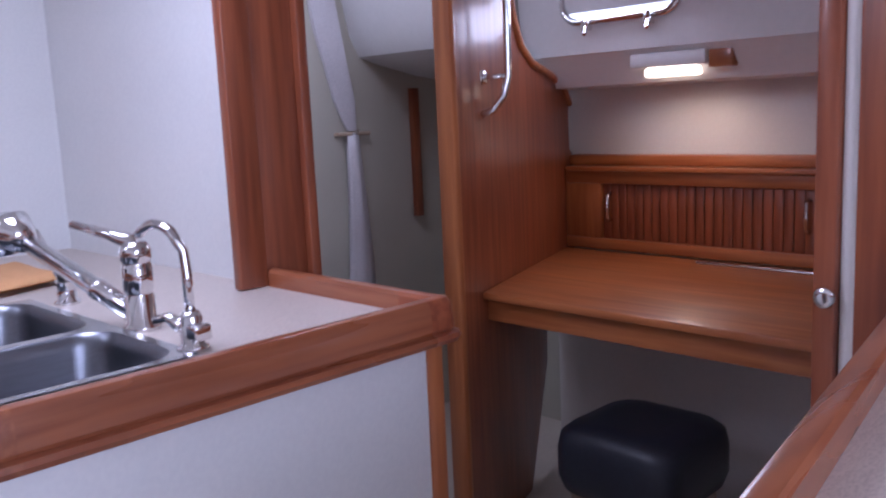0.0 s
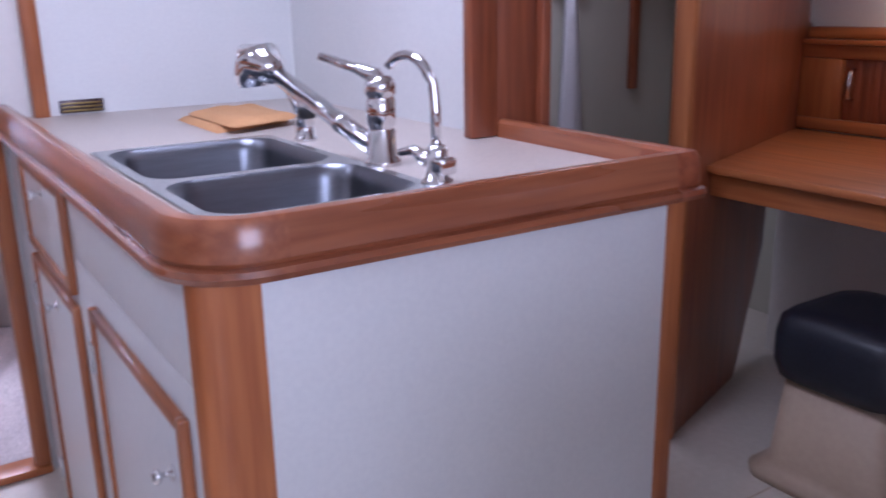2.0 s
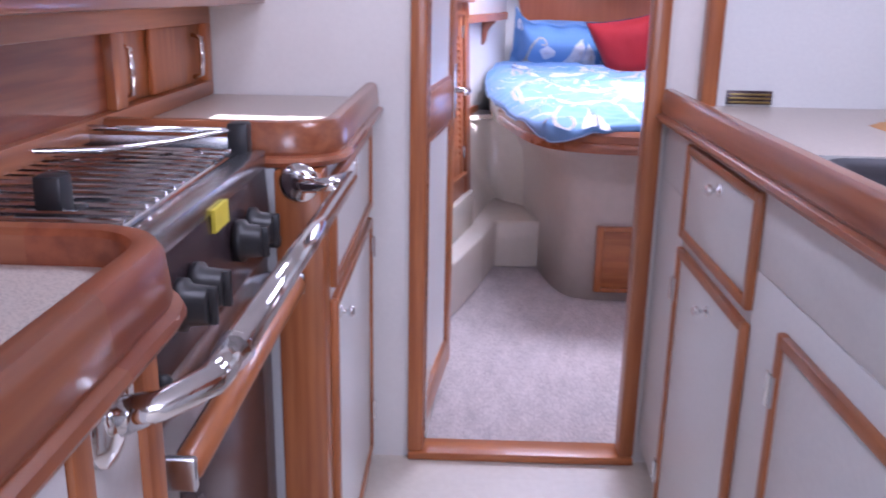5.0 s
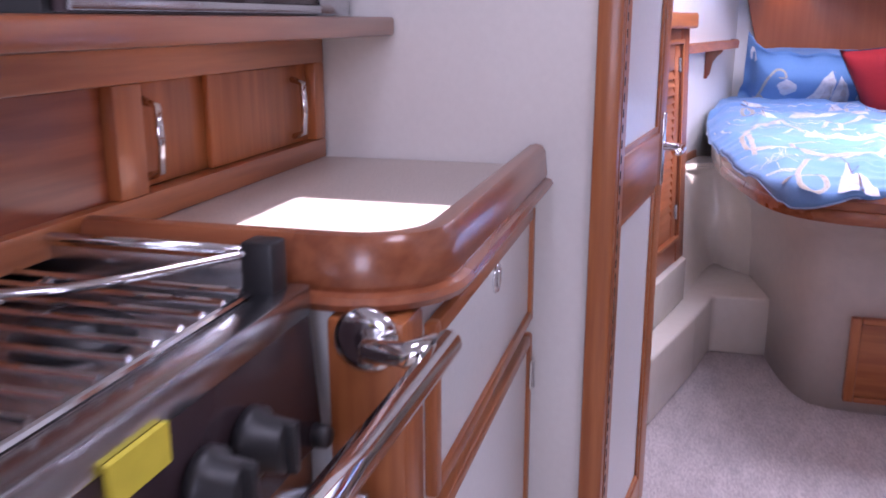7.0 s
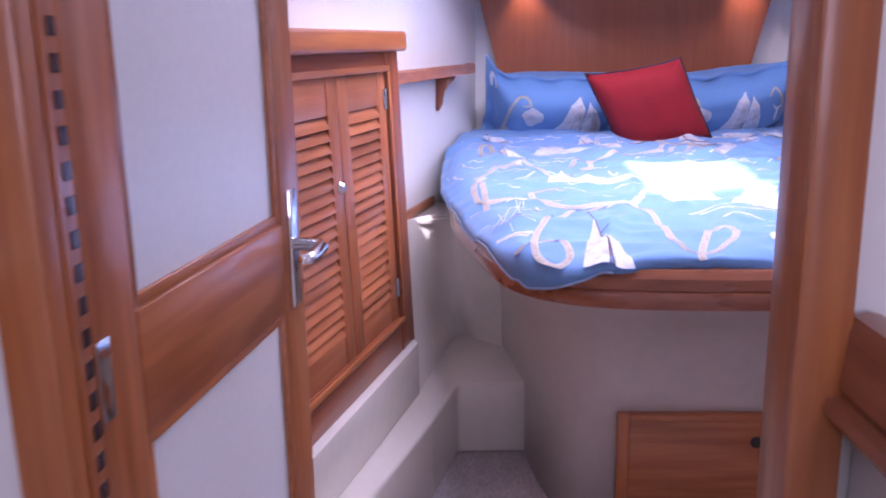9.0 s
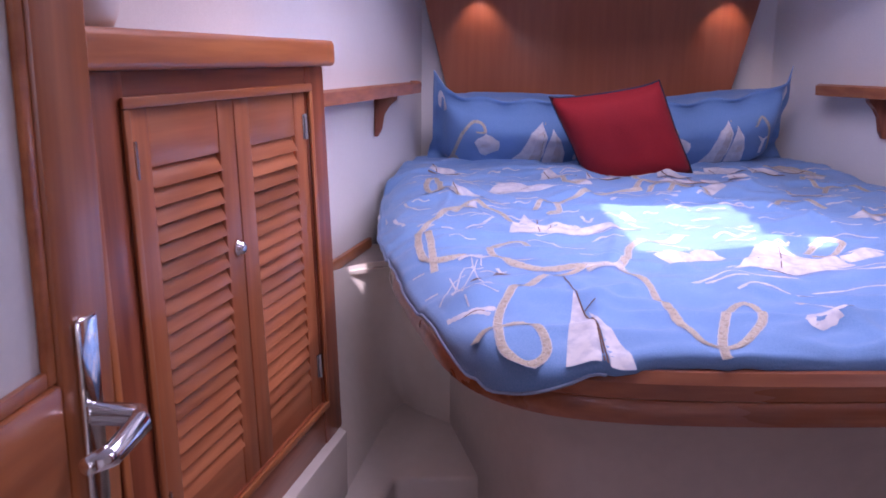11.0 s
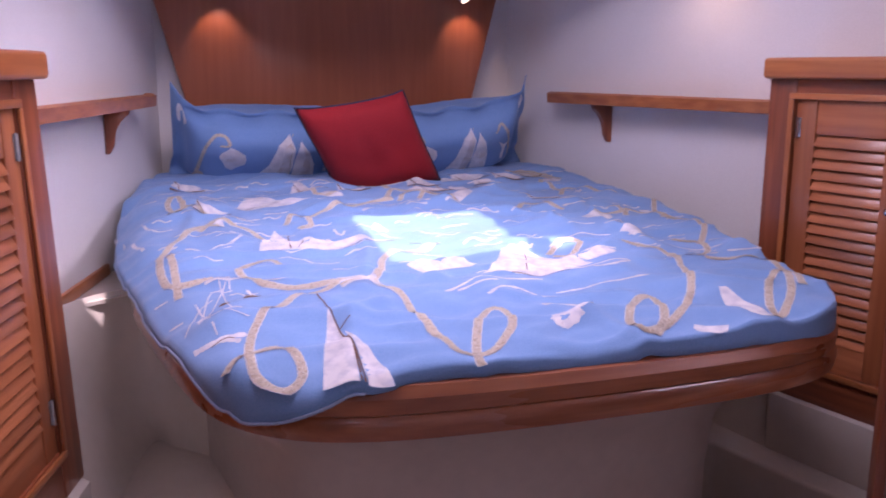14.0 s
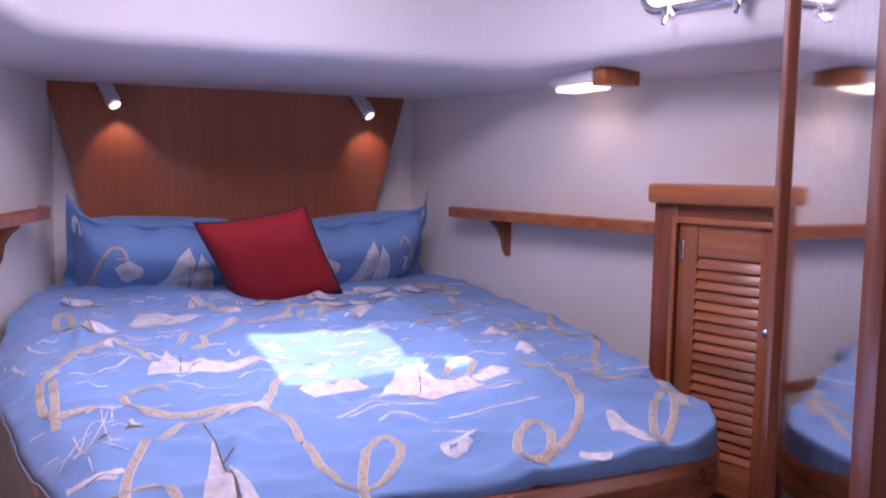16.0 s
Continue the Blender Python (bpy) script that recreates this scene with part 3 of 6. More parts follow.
part("hook", tube([(-2.24, 2.03, 1.185), (-2.21, 2.03, 1.185), (-2.205, 2.03, 1.20)], 0.005, 8), chrome, hook)
towel = thing("hanging_towel", (-2.23, 2.03, 0.6), "white towel hanging from the hook rail", "towel")
def drape(x, y, z0, z1, w0, w1, n=16):
    bm = bmesh.new()
    rows = []
    for i in range(11):
        t = i / 10
        w = w0 + (w1 - w0) * t
        ring = []
        for k in range(n):
            a = k * math.tau / n
            r = 1 + 0.22 * math.sin(a * 5 + 0.6 * math.sin(t * 4))
            ring.append(bm.verts.new((x + 0.016 * r * math.sin(a), y + w * r * math.cos(a) + 0.008 * math.sin(t * 3), z1 + (z0 - z1) * t)))
        rows.append(ring)
    for p, q in zip(rows, rows[1:]):
        for k in range(n):
            bm.faces.new((p[k], p[(k + 1) % n], q[(k + 1) % n], q[k]))
    bm.faces.new(rows[0]); bm.faces.new(rows[-1])
    return bm


part("cloth", drape(-2.236, 2.028, 0.60, 1.18, 0.022, 0.058), cotton, towel, "", True)
curtain = thing("tied_curtain", (-2.24, 1.97, 1.2), "off-white curtain gathered down to the hook rail", "curtain")
part("cloth", slab([(1.86, 1.80), (1.965, 1.80), (2.0, 1.55), (2.055, 1.30), (2.055, 1.195), (2.015, 1.195), (1.965, 1.30), (1.90, 1.55)], "x", -2.256, -2.238, 0.006), cotton, curtain)

# ---- chart table nook ----
def knee(y):
    return 1.92 + (y - 1.92) * 1.45


CURVE = [(2.305, 1.25), (2.26, 1.31), (2.17, 1.345), (2.06, 1.375), (2.00, 1.42), (1.965, 1.49), (1.94, 1.60), (1.92, 1.95)]
bulk = slab([(1.60, NF), (2.04, NF), (2.21, 0.45), (2.21, 0.70), (2.52, 0.70), (2.52, 1.09), (knee(2.305), 1.10)] + [(knee(y), z) for y, z in CURVE] + [(1.60, 1.95)], "x", -1.445, -1.40, 0.003)
def nook_x(y):
    """Face of the chart table bulkhead, which runs outward and forward."""
    return -1.314 - 0.366 * (y - 1.60)


for v in bulk.verts:
    v.co.x += nook_x(v.co.y) + 1.40
structure("wall_chart_bulkhead", bulk, deep_z, "varnished cherry bulkhead beside the chart table", "wall")
structure("trim_bulkhead_mould", tube([(nook_x(knee(y)) + 0.002, knee(y) + 0.004, z + 0.004) for y, z in reversed(CURVE)], 0.011, 10), wood_z, "curved cherry moulding on the bulkhead", "trim")
structure("trim_bulkhead_edge", box(-1.362, 1.578, NF, -1.304, 1.602, 1.95, 0.008), wood_z, "rounded cherry bulkhead edge", "trim")
structure("wall_under_desk", box(-1.56, 2.30, NF, 0.3, 2.33, 0.74, 0), panel_white, "white liner under the chart table", "wall")
desk = thing("chart_table", (-0.9, 2.0, 0.7), "varnished cherry chart table fixed between bulkheads", "desk")
part("tabletop", prism([(nook_x(1.715) + 0.001, 1.715), (-0.30, 1.715), (-0.30, 2.42), (nook_x(2.42) + 0.001, 2.42)], 0.757, 0.777, 0.004), wood_x, desk)
part("apron", box(-1.366, 1.745, 0.695, -0.30, 1.765, 0.757, 0.003), wood_x, desk)
part("piano_hinge", tube([(-1.1, 2.365, 0.779), (-0.31, 2.365, 0.779)], 0.004, 8), steel, desk, "long steel piano hinge")
lock = thing("tambour_locker", (-1.0, 2.45, 0.78), "cherry locker with sliding tambour doors behind the chart table", "locker")
part("lower_rail", box(-1.617, 2.43, 0.778, -0.30, 2.46, 0.815, 0.003), wood_x, lock)
part("upper_rail", box(-1.617, 2.43, 0.995, -0.30, 2.46, 1.035, 0.003), wood_x, lock)
part("side_stile", box(-1.617, 2.43, 0.815, -1.478, 2.46, 0.995, 0.003), wood_z, lock)
part("cap", box(-1.612, 2.418, 1.035, -0.30, 2.518, 1.05, 0.005), wood_x, lock)
part("back_ledge", box(-1.63, 2.47, 1.05, -0.30, 2.518, 1.085, 0.006), wood_x, lock)
for k in range(38):
    part("slat", box(-1.477 + k * 0.03, 2.445, 0.812, -1.449 + k * 0.03, 2.458, 0.998, 0.003), deep_z, lock)
for hx in (-1.447, -0.806):
    part("handle", tube([(hx, 2.444, 0.965), (hx, 2.425, 0.955), (hx, 2.422, 0.92), (hx, 2.425, 0.885), (hx, 2.444, 0.875)], 0.006, 10), chrome, lock, "chrome bow handle", True)
# deck side over the table: soffit, lamp, port light
soff = slab([(2.52, 1.30), (2.36, 1.305), (2.30, 1.385), (2.28, 1.40), (2.22, 1.95), (2.6, 1.95), (2.6, 1.30)], "x", -1.66, 1.55)
structure("ceiling_side_deck", soff, headliner, "white moulded deck side over the chart table", "ceiling")
nl = thing("nav_light", (-1.15, 2.36, 1.34), "lit deckhead lamp with white and wooden housing", "ceiling light")
part("housing", box(-1.27, 2.285, 1.345, -1.03, 2.40, 1.385, 0.006), headliner, nl)
part("lens", box(-1.23, 2.295, 1.318, -1.07, 2.38, 1.345, 0.010), glow, nl, "glowing frosted lens")
part("switch_block", box(-1.03, 2.30, 1.335, -0.96, 2.39, 1.385, 0.006), wood_x, nl, "cherry end block")
day = bpy.data.materials.new("bright_daylight")
day.use_nodes = True
day.node_tree.nodes["Principled BSDF"].inputs["Emission Color"].default_value = (0.80, 0.92, 1, 1)
day.node_tree.nodes["Principled BSDF"].inputs["Emission Strength"].default_value = 0.8


def portlight(m):
    e = thing("portlight", m, "bright oval portlight with a chrome rim and latches", "window", "portlights in the deck side", own=True)
    oval = rounded(-0.2, 0.0, 0.2, 0.19, 0.06, 6)
    part("rim", tube([(x, 0.0, z) for x, z in oval], 0.012, 10, True), chrome, e, "", True)
    part("pane", slab(oval, "y", 0.002, 0.006), day, e, "pane bright with daylight")
    for px in (-0.10, 0.11):
        part("latch", join(box(px - 0.012, -0.025, -0.03, px + 0.012, 0.0, 0.006, 0.004), tube([(px, -0.02, -0.02), (px + 0.012, -0.04, -0.045)], 0.006, 8)), chrome, e, "chrome latch")


portlight(pose(-1.29, 2.262, 1.492, -6))
st = thing("stool", (-0.93, 1.80, NF), "navy-black padded stool on a tan moulded base", "stool")
def taper(pts_fn, levels):
    bm = bmesh.new()
    rings = [[bm.verts.new((x, y, z)) for x, y in pts_fn(h)] for h, z in levels]
    for a, c in zip(rings, rings[1:]):
        for k in range(len(a)):
            bm.faces.new((a[k], a[(k + 1) % len(a)], c[(k + 1) % len(c)], c[k]))
    bm.faces.new(rings[0]); bm.faces.new(rings[-1])
    return bm


cx, cy = -0.93, 1.80
sq = lambda h: rounded(cx - h, cy - h, cx + h, cy + h, min(0.06, h * 0.4), 5)
part("base", taper(sq, [(0.185, NF), (0.187, NF + 0.02), (0.165, NF + 0.032), (0.155, NF + 0.05), (0.135, 0.36)]), stool_tan, st, "tan moulded plastic base", True)
sq2 = lambda h: rounded(cx - h, cy - h, cx + h, cy + h, 0.07, 6)
part("cushion", taper(sq2, [(0.14, 0.33), (0.155, 0.34), (0.165, 0.375), (0.165, 0.44), (0.159, 0.476), (0.142, 0.492), (0.105, 0.500), (0.08, 0.502)]), leather, st, "padded leather seat", True)

grab = thing("grab_rail", (-1.39, 1.77, 1.25), "bent steel grab rail fixed to the cherry bulkhead", "grab rail")
part("rail", tube([(-1.35, 1.80, 1.9), (-1.325, 1.80, 1.8), (-1.315, 1.80, 1.5), (-1.315, 1.798, 1.33), (-1.325, 1.79, 1.28), (-1.345, 1.77, 1.245), (-1.372, 1.755, 1.235)], 0.0095, 12), chrome, grab, "", True)
part("bracket", join(tube([(-1.376, 1.765, 1.33), (-1.32, 1.797, 1.33)], 0.007, 10), lathe([(0.02, 0), (0.018, 0.006), (0.01, 0.008)], (-1.376, 1.765, 1.33), 16, pose(0, 0, 0, 0, 90, 0))), chrome, grab, "round chrome bracket", True)

# companionway posts
structure("trim_companion_post", box(-0.404, 1.47, F, -0.367, 1.53, 1.95, 0.006), deep_z, "dark cherry companionway post", "trim")
structure("trim_companion_strip", box(-0.366, 1.485, F, -0.341, 1.53, 1.95, 0.004), panel_white, "white upright strip between posts", "trim")
structure("wall_companion", box(-0.340, 1.47, F, 0.9, 1.53, 1.95, 0.006), deep_z, "varnished cherry companionway panel", "wall")
latch = thing("door_latch", (-0.384, 1.468, 0.925), "small round chrome latch on the post", "latch")
part("rosette", lathe([(0.018, 0), (0.016, 0.004), (0.008, 0.005)], (-0.384, 1.469, 0.925), 16, pose(0, 0, 0, 90, 0, 0)), chrome, latch, "", True)
eng = thing("aft_cabinet", (0.3, 0.9, F), "white cabinet with a worktop beside the companionway", "cabinet")
part("body", prism([(-0.205, 1.465), (-0.03, 0.40), (0.04, 0.335), (0.72, 0.335), (0.72, 1.465)], F, 0.945), laminate, eng)
part("worktop", prism([(-0.22, 1.466), (-0.045, 0.40), (0.035, 0.32), (0.72, 0.32), (0.72, 1.466)], 0.946, 0.966), worktop, eng)
pth = [(-0.240, 1.466), (-0.068, 0.41)] + arc(0.032, 0.395, 0.10, 188, 268, 8) + [(0.70, 0.292)]
r = part("fiddle", sweep(FIDDLE, pth, RAIL + 0.046), rail_y, eng, "varnished cherry fiddle rail")
part("moulding", sweep(MOULD, pth, RAIL + 0.046), rail_y, r)

# ---- port galley: cooker between two worktops ----
PY = -0.444
cl = thing("galley_cabinet", (-1.95, -0.7, F), "white laminate cabinet with cherry-framed drawer beside the cooker", "cabinet")
part("body", box(-2.296, -1.118, F + 0.06, -1.66, PY, 0.878, 0.002), laminate, cl)
part("plinth", box(-2.296, -1.1, F, -1.66, PY - 0.05, F + 0.06, 0), sole, cl)
part("corner_post", box(-1.659, -0.52, F, -1.595, PY + 0.004, 0.879, 0.006), wood_z, cl, "cherry corner post")
part("side_panel", box(-1.659, -1.118, F, -1.62, -0.522, 0.878, 0.002), laminate, cl)
d1 = framed_front("drawer", cl, -2.275, -1.668, 0.655, 0.855, PY, 1)
lt = part("latch", lathe([(0.022, 0), (0.021, 0.004), (0.016, 0.005), (0.015, 0.001)], (-1.99, PY + 0.008, 0.812), 20, pose(0, 0, 0, -90, 0, 0)), chrome, d1, "round chrome flush latch", True)
part("finger_tab", box(-1.996, PY + 0.009, 0.800, -1.984, PY + 0.015, 0.824, 0.002), chrome, lt)
framed_front("door", cl, -2.275, -1.668, 0.0, 0.632, PY, 1, (-1.745, 0.583), ((-2.262, 0.56), (-2.262, 0.12)))
tagged(part("worktop", prism(rounded4(-2.295, -1.118, -1.63, -0.435, (0.08, 0.002, 0.002, 0.002)), 0.884, 0.92), worktop), "speckled beige worktop beside the cooker", "worktop")
fl2 = thing("fiddle_rail", (-1.8, -0.42, RAIL - 0.03), "varnished cherry fiddle rail with a rounded corner", "fiddle rail")
sideL = [(-1.61, -0.80), (-1.61, -0.56)]
cornL = [(-1.61, -0.56)] + arc(-1.71, -0.515, 0.10, 0, 90, 8) + [(-1.73, -0.415)]
for nm, pth, mt in (("side_rail", sideL, rail_y), ("corner_rail", cornL, rail_x), ("front_rail", [(-1.73, -0.415), (-2.0, -0.415), (-2.294, -0.415)], rail_x)):
    r = part(nm, sweep(FIDDLE, pth, RAIL), mt, fl2)
    part("moulding", sweep(MOULD, pth, RAIL), mt, r)

cn = thing("galley_cabinet", (-0.2, -0.8, F), "white laminate cabinet on the companionway side of the cooker", "cabinet")
part("body", box(-0.872, -1.118, F + 0.06, 1.5, -0.475, 0.878, 0.002), laminate, cn)
part("plinth", box(-0.872, -1.1, F, 1.5, -0.53, F + 0.06, 0), sole, cn)
part("corner_post", box(-0.890, -0.52, F, -0.852, -0.466, 0.879, 0.006), wood_z, cn, "cherry corner post")
part("door_stile", box(-0.752, -0.475, F, -0.720, -0.466, 0.879, 0.003), wood_z, cn)
part("door_panel", box(-0.718, -0.475, F + 0.06, -0.2, -0.470, 0.87, 0.002), laminate, cn)
tagged(part("worktop", prism(rounded4(-0.96, -1.118, 1.5, -0.47, (0.002, 0.07, 0.002, 0.002)), 0.884, 0.92), worktop), "speckled beige worktop near the companionway", "worktop")
fl3 = thing("fiddle_rail", (-0.5, -0.46, RAIL - 0.03), "varnished cherry fiddle rail with a rounded corner", "fiddle rail")
cornN = [(-0.78, -0.456)] + arc(-0.89, -0.546, 0.09, 90, 180, 8) + [(-0.98, -0.60)]
for nm, pth, mt in (("front_rail", [(1.45, -0.456), (-0.3, -0.456), (-0.78, -0.456)], rail_x), ("corner_rail", cornN, deep_x), ("side_rail", [(-0.98, -0.60), (-0.98, -0.82), (-0.98, -1.1)], rail_y)):
    r = part(nm, sweep(FIDDLE, pth, RAIL), mt, fl3)
    part("moulding", sweep(MOULD, pth, RAIL), mt, r)

cook = thing("cooker", (-1.3, -0.75, F), "marine gas cooker with steel top, dark fascia and wooden oven handle", "cooker")
X0, X1, YF = -1.585, -1.0, -0.533
part("body", box(X0, -1.08, 0.05, X1, YF - 0.03, 0.885, 0.004), steel, cook)
part("hob_top", box(X0, -1.08, 0.886, X1, YF, 0.90, 0.003), steel, cook, "polished steel hob top")
part("fascia", slab([(YF - 0.03, 0.755), (YF + 0.012, 0.757), (YF + 0.002, 0.888), (YF - 0.03, 0.905)], "x", X0, X1, 0.003), dark_panel, cook, "dark reflective control fascia")
part("fascia_lip", box(X0, YF - 0.03, 0.885, X1, YF + 0.004, 0.915, 0.003), steel, cook)
part("notice", box(-1.335, YF + 0.0045, 0.862, -1.27, YF + 0.0095, 0.892, 0.0), yellow, cook, "yellow notice sticker")
for kx in (-1.44, -1.37, -1.17, -1.11):
    k1 = part("knob", lathe([(0.030, 0), (0.030, 0.010), (0.024, 0.014), (0.022, 0.034), (0.019, 0.036)], (kx, YF + 0.010, 0.825), 20, pose(0, 0, 0, -90, 0, 0)), black, cook, "black control knob", True)
    part("grip", box(kx - 0.005, YF + 0.03, 0.803, kx + 0.005, YF + 0.054, 0.847, 0.002), black, k1)
for vx in (X0 + 0.02, X1 - 0.02):
    part("gimbal_lock", lathe([(0.012, 0), (0.012, 0.014), (0.008, 0.018)], (vx, YF + 0.010, 0.770), 14, pose(0, 0, 0, -90, 0, 0)), black, cook, "small black locking knob", True)
for k in range(6):
    part("mark", box(-1.305 + k * 0.011, YF + 0.0105, 0.795, -1.299 + k * 0.011, YF + 0.0125, 0.797, 0), steel, cook)
od = part("oven_door", box(X0 + 0.01, YF - 0.025, 0.18, X1 - 0.01, YF + 0.004, 0.75, 0.004), steel, cook, "steel oven door")
part("window", box(X0 + 0.09, YF + 0.003, 0.30, X1 - 0.09, YF + 0.008, 0.655, 0.003), dark_panel, od, "dark oven window")
part("handle", tube([(X0 + 0.03, YF + 0.052, 0.70), (X0 + 0.035, YF + 0.053, 0.70), (X1 + 0.02, YF + 0.053, 0.70), (X1 + 0.025, YF + 0.052, 0.70)], [0.013, 0.0165, 0.0165, 0.013], 14), wood_x, od, "round cherry handle", True)
for hx in (X0 + 0.025, X1 + 0.031):
    part("handle_end", box(hx - 0.006, YF, 0.682, hx + 0.006, YF + 0.066, 0.718, 0.003), steel, od)
for k in range(15):
    x = X0 + 0.06 + k * (X1 - X0 - 0.12) / 14
    part("grate_bar", tube([(x, YF - 0.035, 0.922), (x, YF - 0.44, 0.922)], 0.0036, 8), chrome, cook)
for gy in (YF - 0.035, YF - 0.24, YF - 0.44):
    part("grate_rail", tube([(X0 + 0.05, gy, 0.916), (X1 - 0.05, gy, 0.916)], 0.004, 8), chrome, cook)
for bx, by in ((X0 + 0.15, YF - 0.14), (X1 - 0.15, YF - 0.14), (X0 + 0.28, YF - 0.36)):
    bn = part("burner", lathe([(0.05, 0), (0.05, 0.008), (0.035, 0.012), (0.035, 0.018), (0.012, 0.02)], (bx, by, 0.90), 20), black, cook, "round gas burner", True)
for cxx, cyy in ((X0 + 0.025, YF - 0.03), (X1 - 0.14, YF - 0.13), (X0 + 0.025, YF - 0.47), (X1 - 0.03, YF - 0.47)):
    part("clamp", box(cxx - 0.016, cyy - 0.016, 0.90, cxx + 0.016, cyy + 0.016, 0.962, 0.004), black, cook, "black pot clamp")
for a, b in (((X0 + 0.025, YF - 0.03, 0.952), (X0 + 0.20, YF - 0.30, 0.940)), ((X1 - 0.14, YF - 0.13, 0.952), (X1 - 0.30, YF - 0.40, 0.940))):
    a, b = Vector(a), Vector(b)
    mid = a.lerp(b, 0.5) + Vector((0.03, 0.01, -0.006))
    part("pan_holder", tube(spline([a, mid, b, b + Vector((0.05, -0.06, 0.004))], 6), 0.0045, 8), chrome, cook, "bent steel pan holder", True)
part("sea_rail", tube([(X0 + 0.012, YF - 0.03, 0.946), (X0 + 0.012, YF - 0.47, 0.946)], 0.005, 8), chrome, cook, "steel pan-holding rail", True)
part("back_guard", box(X0 + 0.002, YF - 0.50, 0.90, X0 + 0.008, YF - 0.02, 0.935, 0.001), steel, cook, "polished steel side guard")
bar = thing("crash_bar", (-1.25, -0.42, 0.85), "polished steel crash bar in front of the cooker", "grab rail")
part("bar", tube([(-1.575, -0.392, 0.873), (-0.86, -0.392, 0.882)], 0.013, 14), chrome, bar, "", True)
b = part("bracket", tube([(-0.795, -0.466, 0.852), (-0.805, -0.435, 0.858), (-0.825, -0.402, 0.870), (-0.87, -0.393, 0.880)], [0.016, 0.012, 0.013, 0.016], 12), chrome, bar, "curved chrome bracket", True)
part("flange", lathe([(0.038, 0), (0.036, 0.004), (0.022, 0.008)], (-0.795, -0.474, 0.850), 24, pose(0, 0, 0, -90, 0, 0)), chrome, b, "", True)
b = part("bracket", tube([(-1.594, -0.475, 0.860), (-1.565, -0.462, 0.862), (-1.55, -0.425, 0.868), (-1.56, -0.396, 0.873)], [0.015, 0.012, 0.012, 0.015], 12), chrome, bar, "curved chrome bracket", True)
part("flange", lathe([(0.034, 0), (0.032, 0.004), (0.02, 0.008)], (-1.596, -0.478, 0.860), 24, pose(0, 0, 0, 0, 90, 0)), chrome, b, "", True)

# locker behind the cooker and the shelf over it
lk = thing("sliding_locker", (-1.6, -0.9, 0.92), "cherry locker with sliding panel doors behind the worktop", "locker")
LY = -0.812
part("body", box(-2.29, -1.118, 0.921, -0.2, LY - 0.035, 1.132, 0.0), deep_x, lk)
part("lower_rail", box(-2.29, LY - 0.03, 0.921, -0.2, LY + 0.004, 0.955, 0.003), wood_x, lk)
part("upper_rail", box(-2.29, LY - 0.03, 1.085, -0.2, LY + 0.004, 1.133, 0.003), wood_x, lk)
for a, b in ((-2.29, -2.25), (-1.755, -1.70)):
    part("stile", box(a, LY - 0.03, 0.955, b, LY + 0.004, 1.085, 0.003), wood_z, lk)
for a, b, hx, dy in ((-2.248, -1.93, -2.19, 0.0), (-1.94, -1.757, -1.79, -0.010)):
    p = part("sliding_door", box(a, LY - 0.022 + dy, 0.956, b, LY - 0.012 + dy, 1.084, 0.002), wood_z, lk)
    part("handle", tube([(hx, LY - 0.012 + dy, 1.062), (hx, LY + 0.008 + dy, 1.055), (hx, LY + 0.010 + dy, 1.015), (hx, LY + 0.008 + dy, 0.975), (hx, LY - 0.012 + dy, 0.968)], 0.0055, 10), chrome, p, "chrome bow handle", True)
part("dark_panel", box(-1.698, LY - 0.025, 0.955, -0.3, LY - 0.012, 1.085, 0.0), deep_x, lk)
sh = thing("galley_shelf", (-1.6, -0.8, 1.155), "cherry-edged shelf over the sliding locker", "shelf")
part("board", box(-2.29, -1.118, 1.136, -0.2, -0.712, 1.148, 0.0), headliner, sh)
part("edge", box(-2.29, -0.71, 1.130, -0.2, -0.677, 1.160, 0.006), rail_x, sh, "mahogany shelf edge")
rad = thing("microwave_oven", (-1.9, -0.85, 1.149), "dark microwave oven with a silver end on the galley shelf", "microwave")
part("case", box(-2.26, -1.06, 1.160, -1.55, -0.765, 1.40, 0.006), black, rad)
part("control_panel", box(-2.262, -0.764, 1.162, -2.14, -0.745, 1.398, 0.004), steel, rad, "silver control panel")
mw = part("door", box(-2.138, -0.764, 1.162, -1.56, -0.748, 1.398, 0.004), dark_panel, rad, "dark glass door")
part("door_trim", box(-2.136, -0.747, 1.164, -1.562, -0.742, 1.176, 0.002), steel, mw)
for fx in (-2.22, -1.60):
    for fyy in (-1.02, -0.80):
        part("foot", lathe([(0.014, 0), (0.014, 0.008), (0.011, 0.0125)], (fx, fyy, 1.148), 12), black, rad)

# ---- fore cabin ----
def lw(x):      # inner face of the port hull side in plan
    return -0.295 - 0.263 * (x + 4.35)


def rw(x):
    return 1.675 + 0.263 * (x + 4.35)


def hull_wall(fn, out, z0, z1, x0=-5.6, x1=-2.35):
    return prism([(x0, fn(x0)), (x1, fn(x1)), (x1, fn(x1) + out), (x0, fn(x0) + out)], z0, z1)


structure("wall_hull_port", hull_wall(lw, -0.06, CF, 1.96), vinyl, "pale vinyl-lined hull side", "wall")
structure("wall_hull_starboard", hull_wall(rw, 0.06, CF, 1.96), vinyl, "pale vinyl-lined hull side", "wall")
structure("wall_fore", box(-5.62, -0.3, CF, -5.56, 1.7, 1.96, 0), vinyl, "pale vinyl wall behind the headboard", "wall")
structure("wall_cabin_aft", prism([(-2.36, 0.30), (-2.336, 0.30), (-2.336, 2.2), (-2.36, 2.2)], CF, 1.96), panel_white, "cabin face of the bulkhead", "wall")
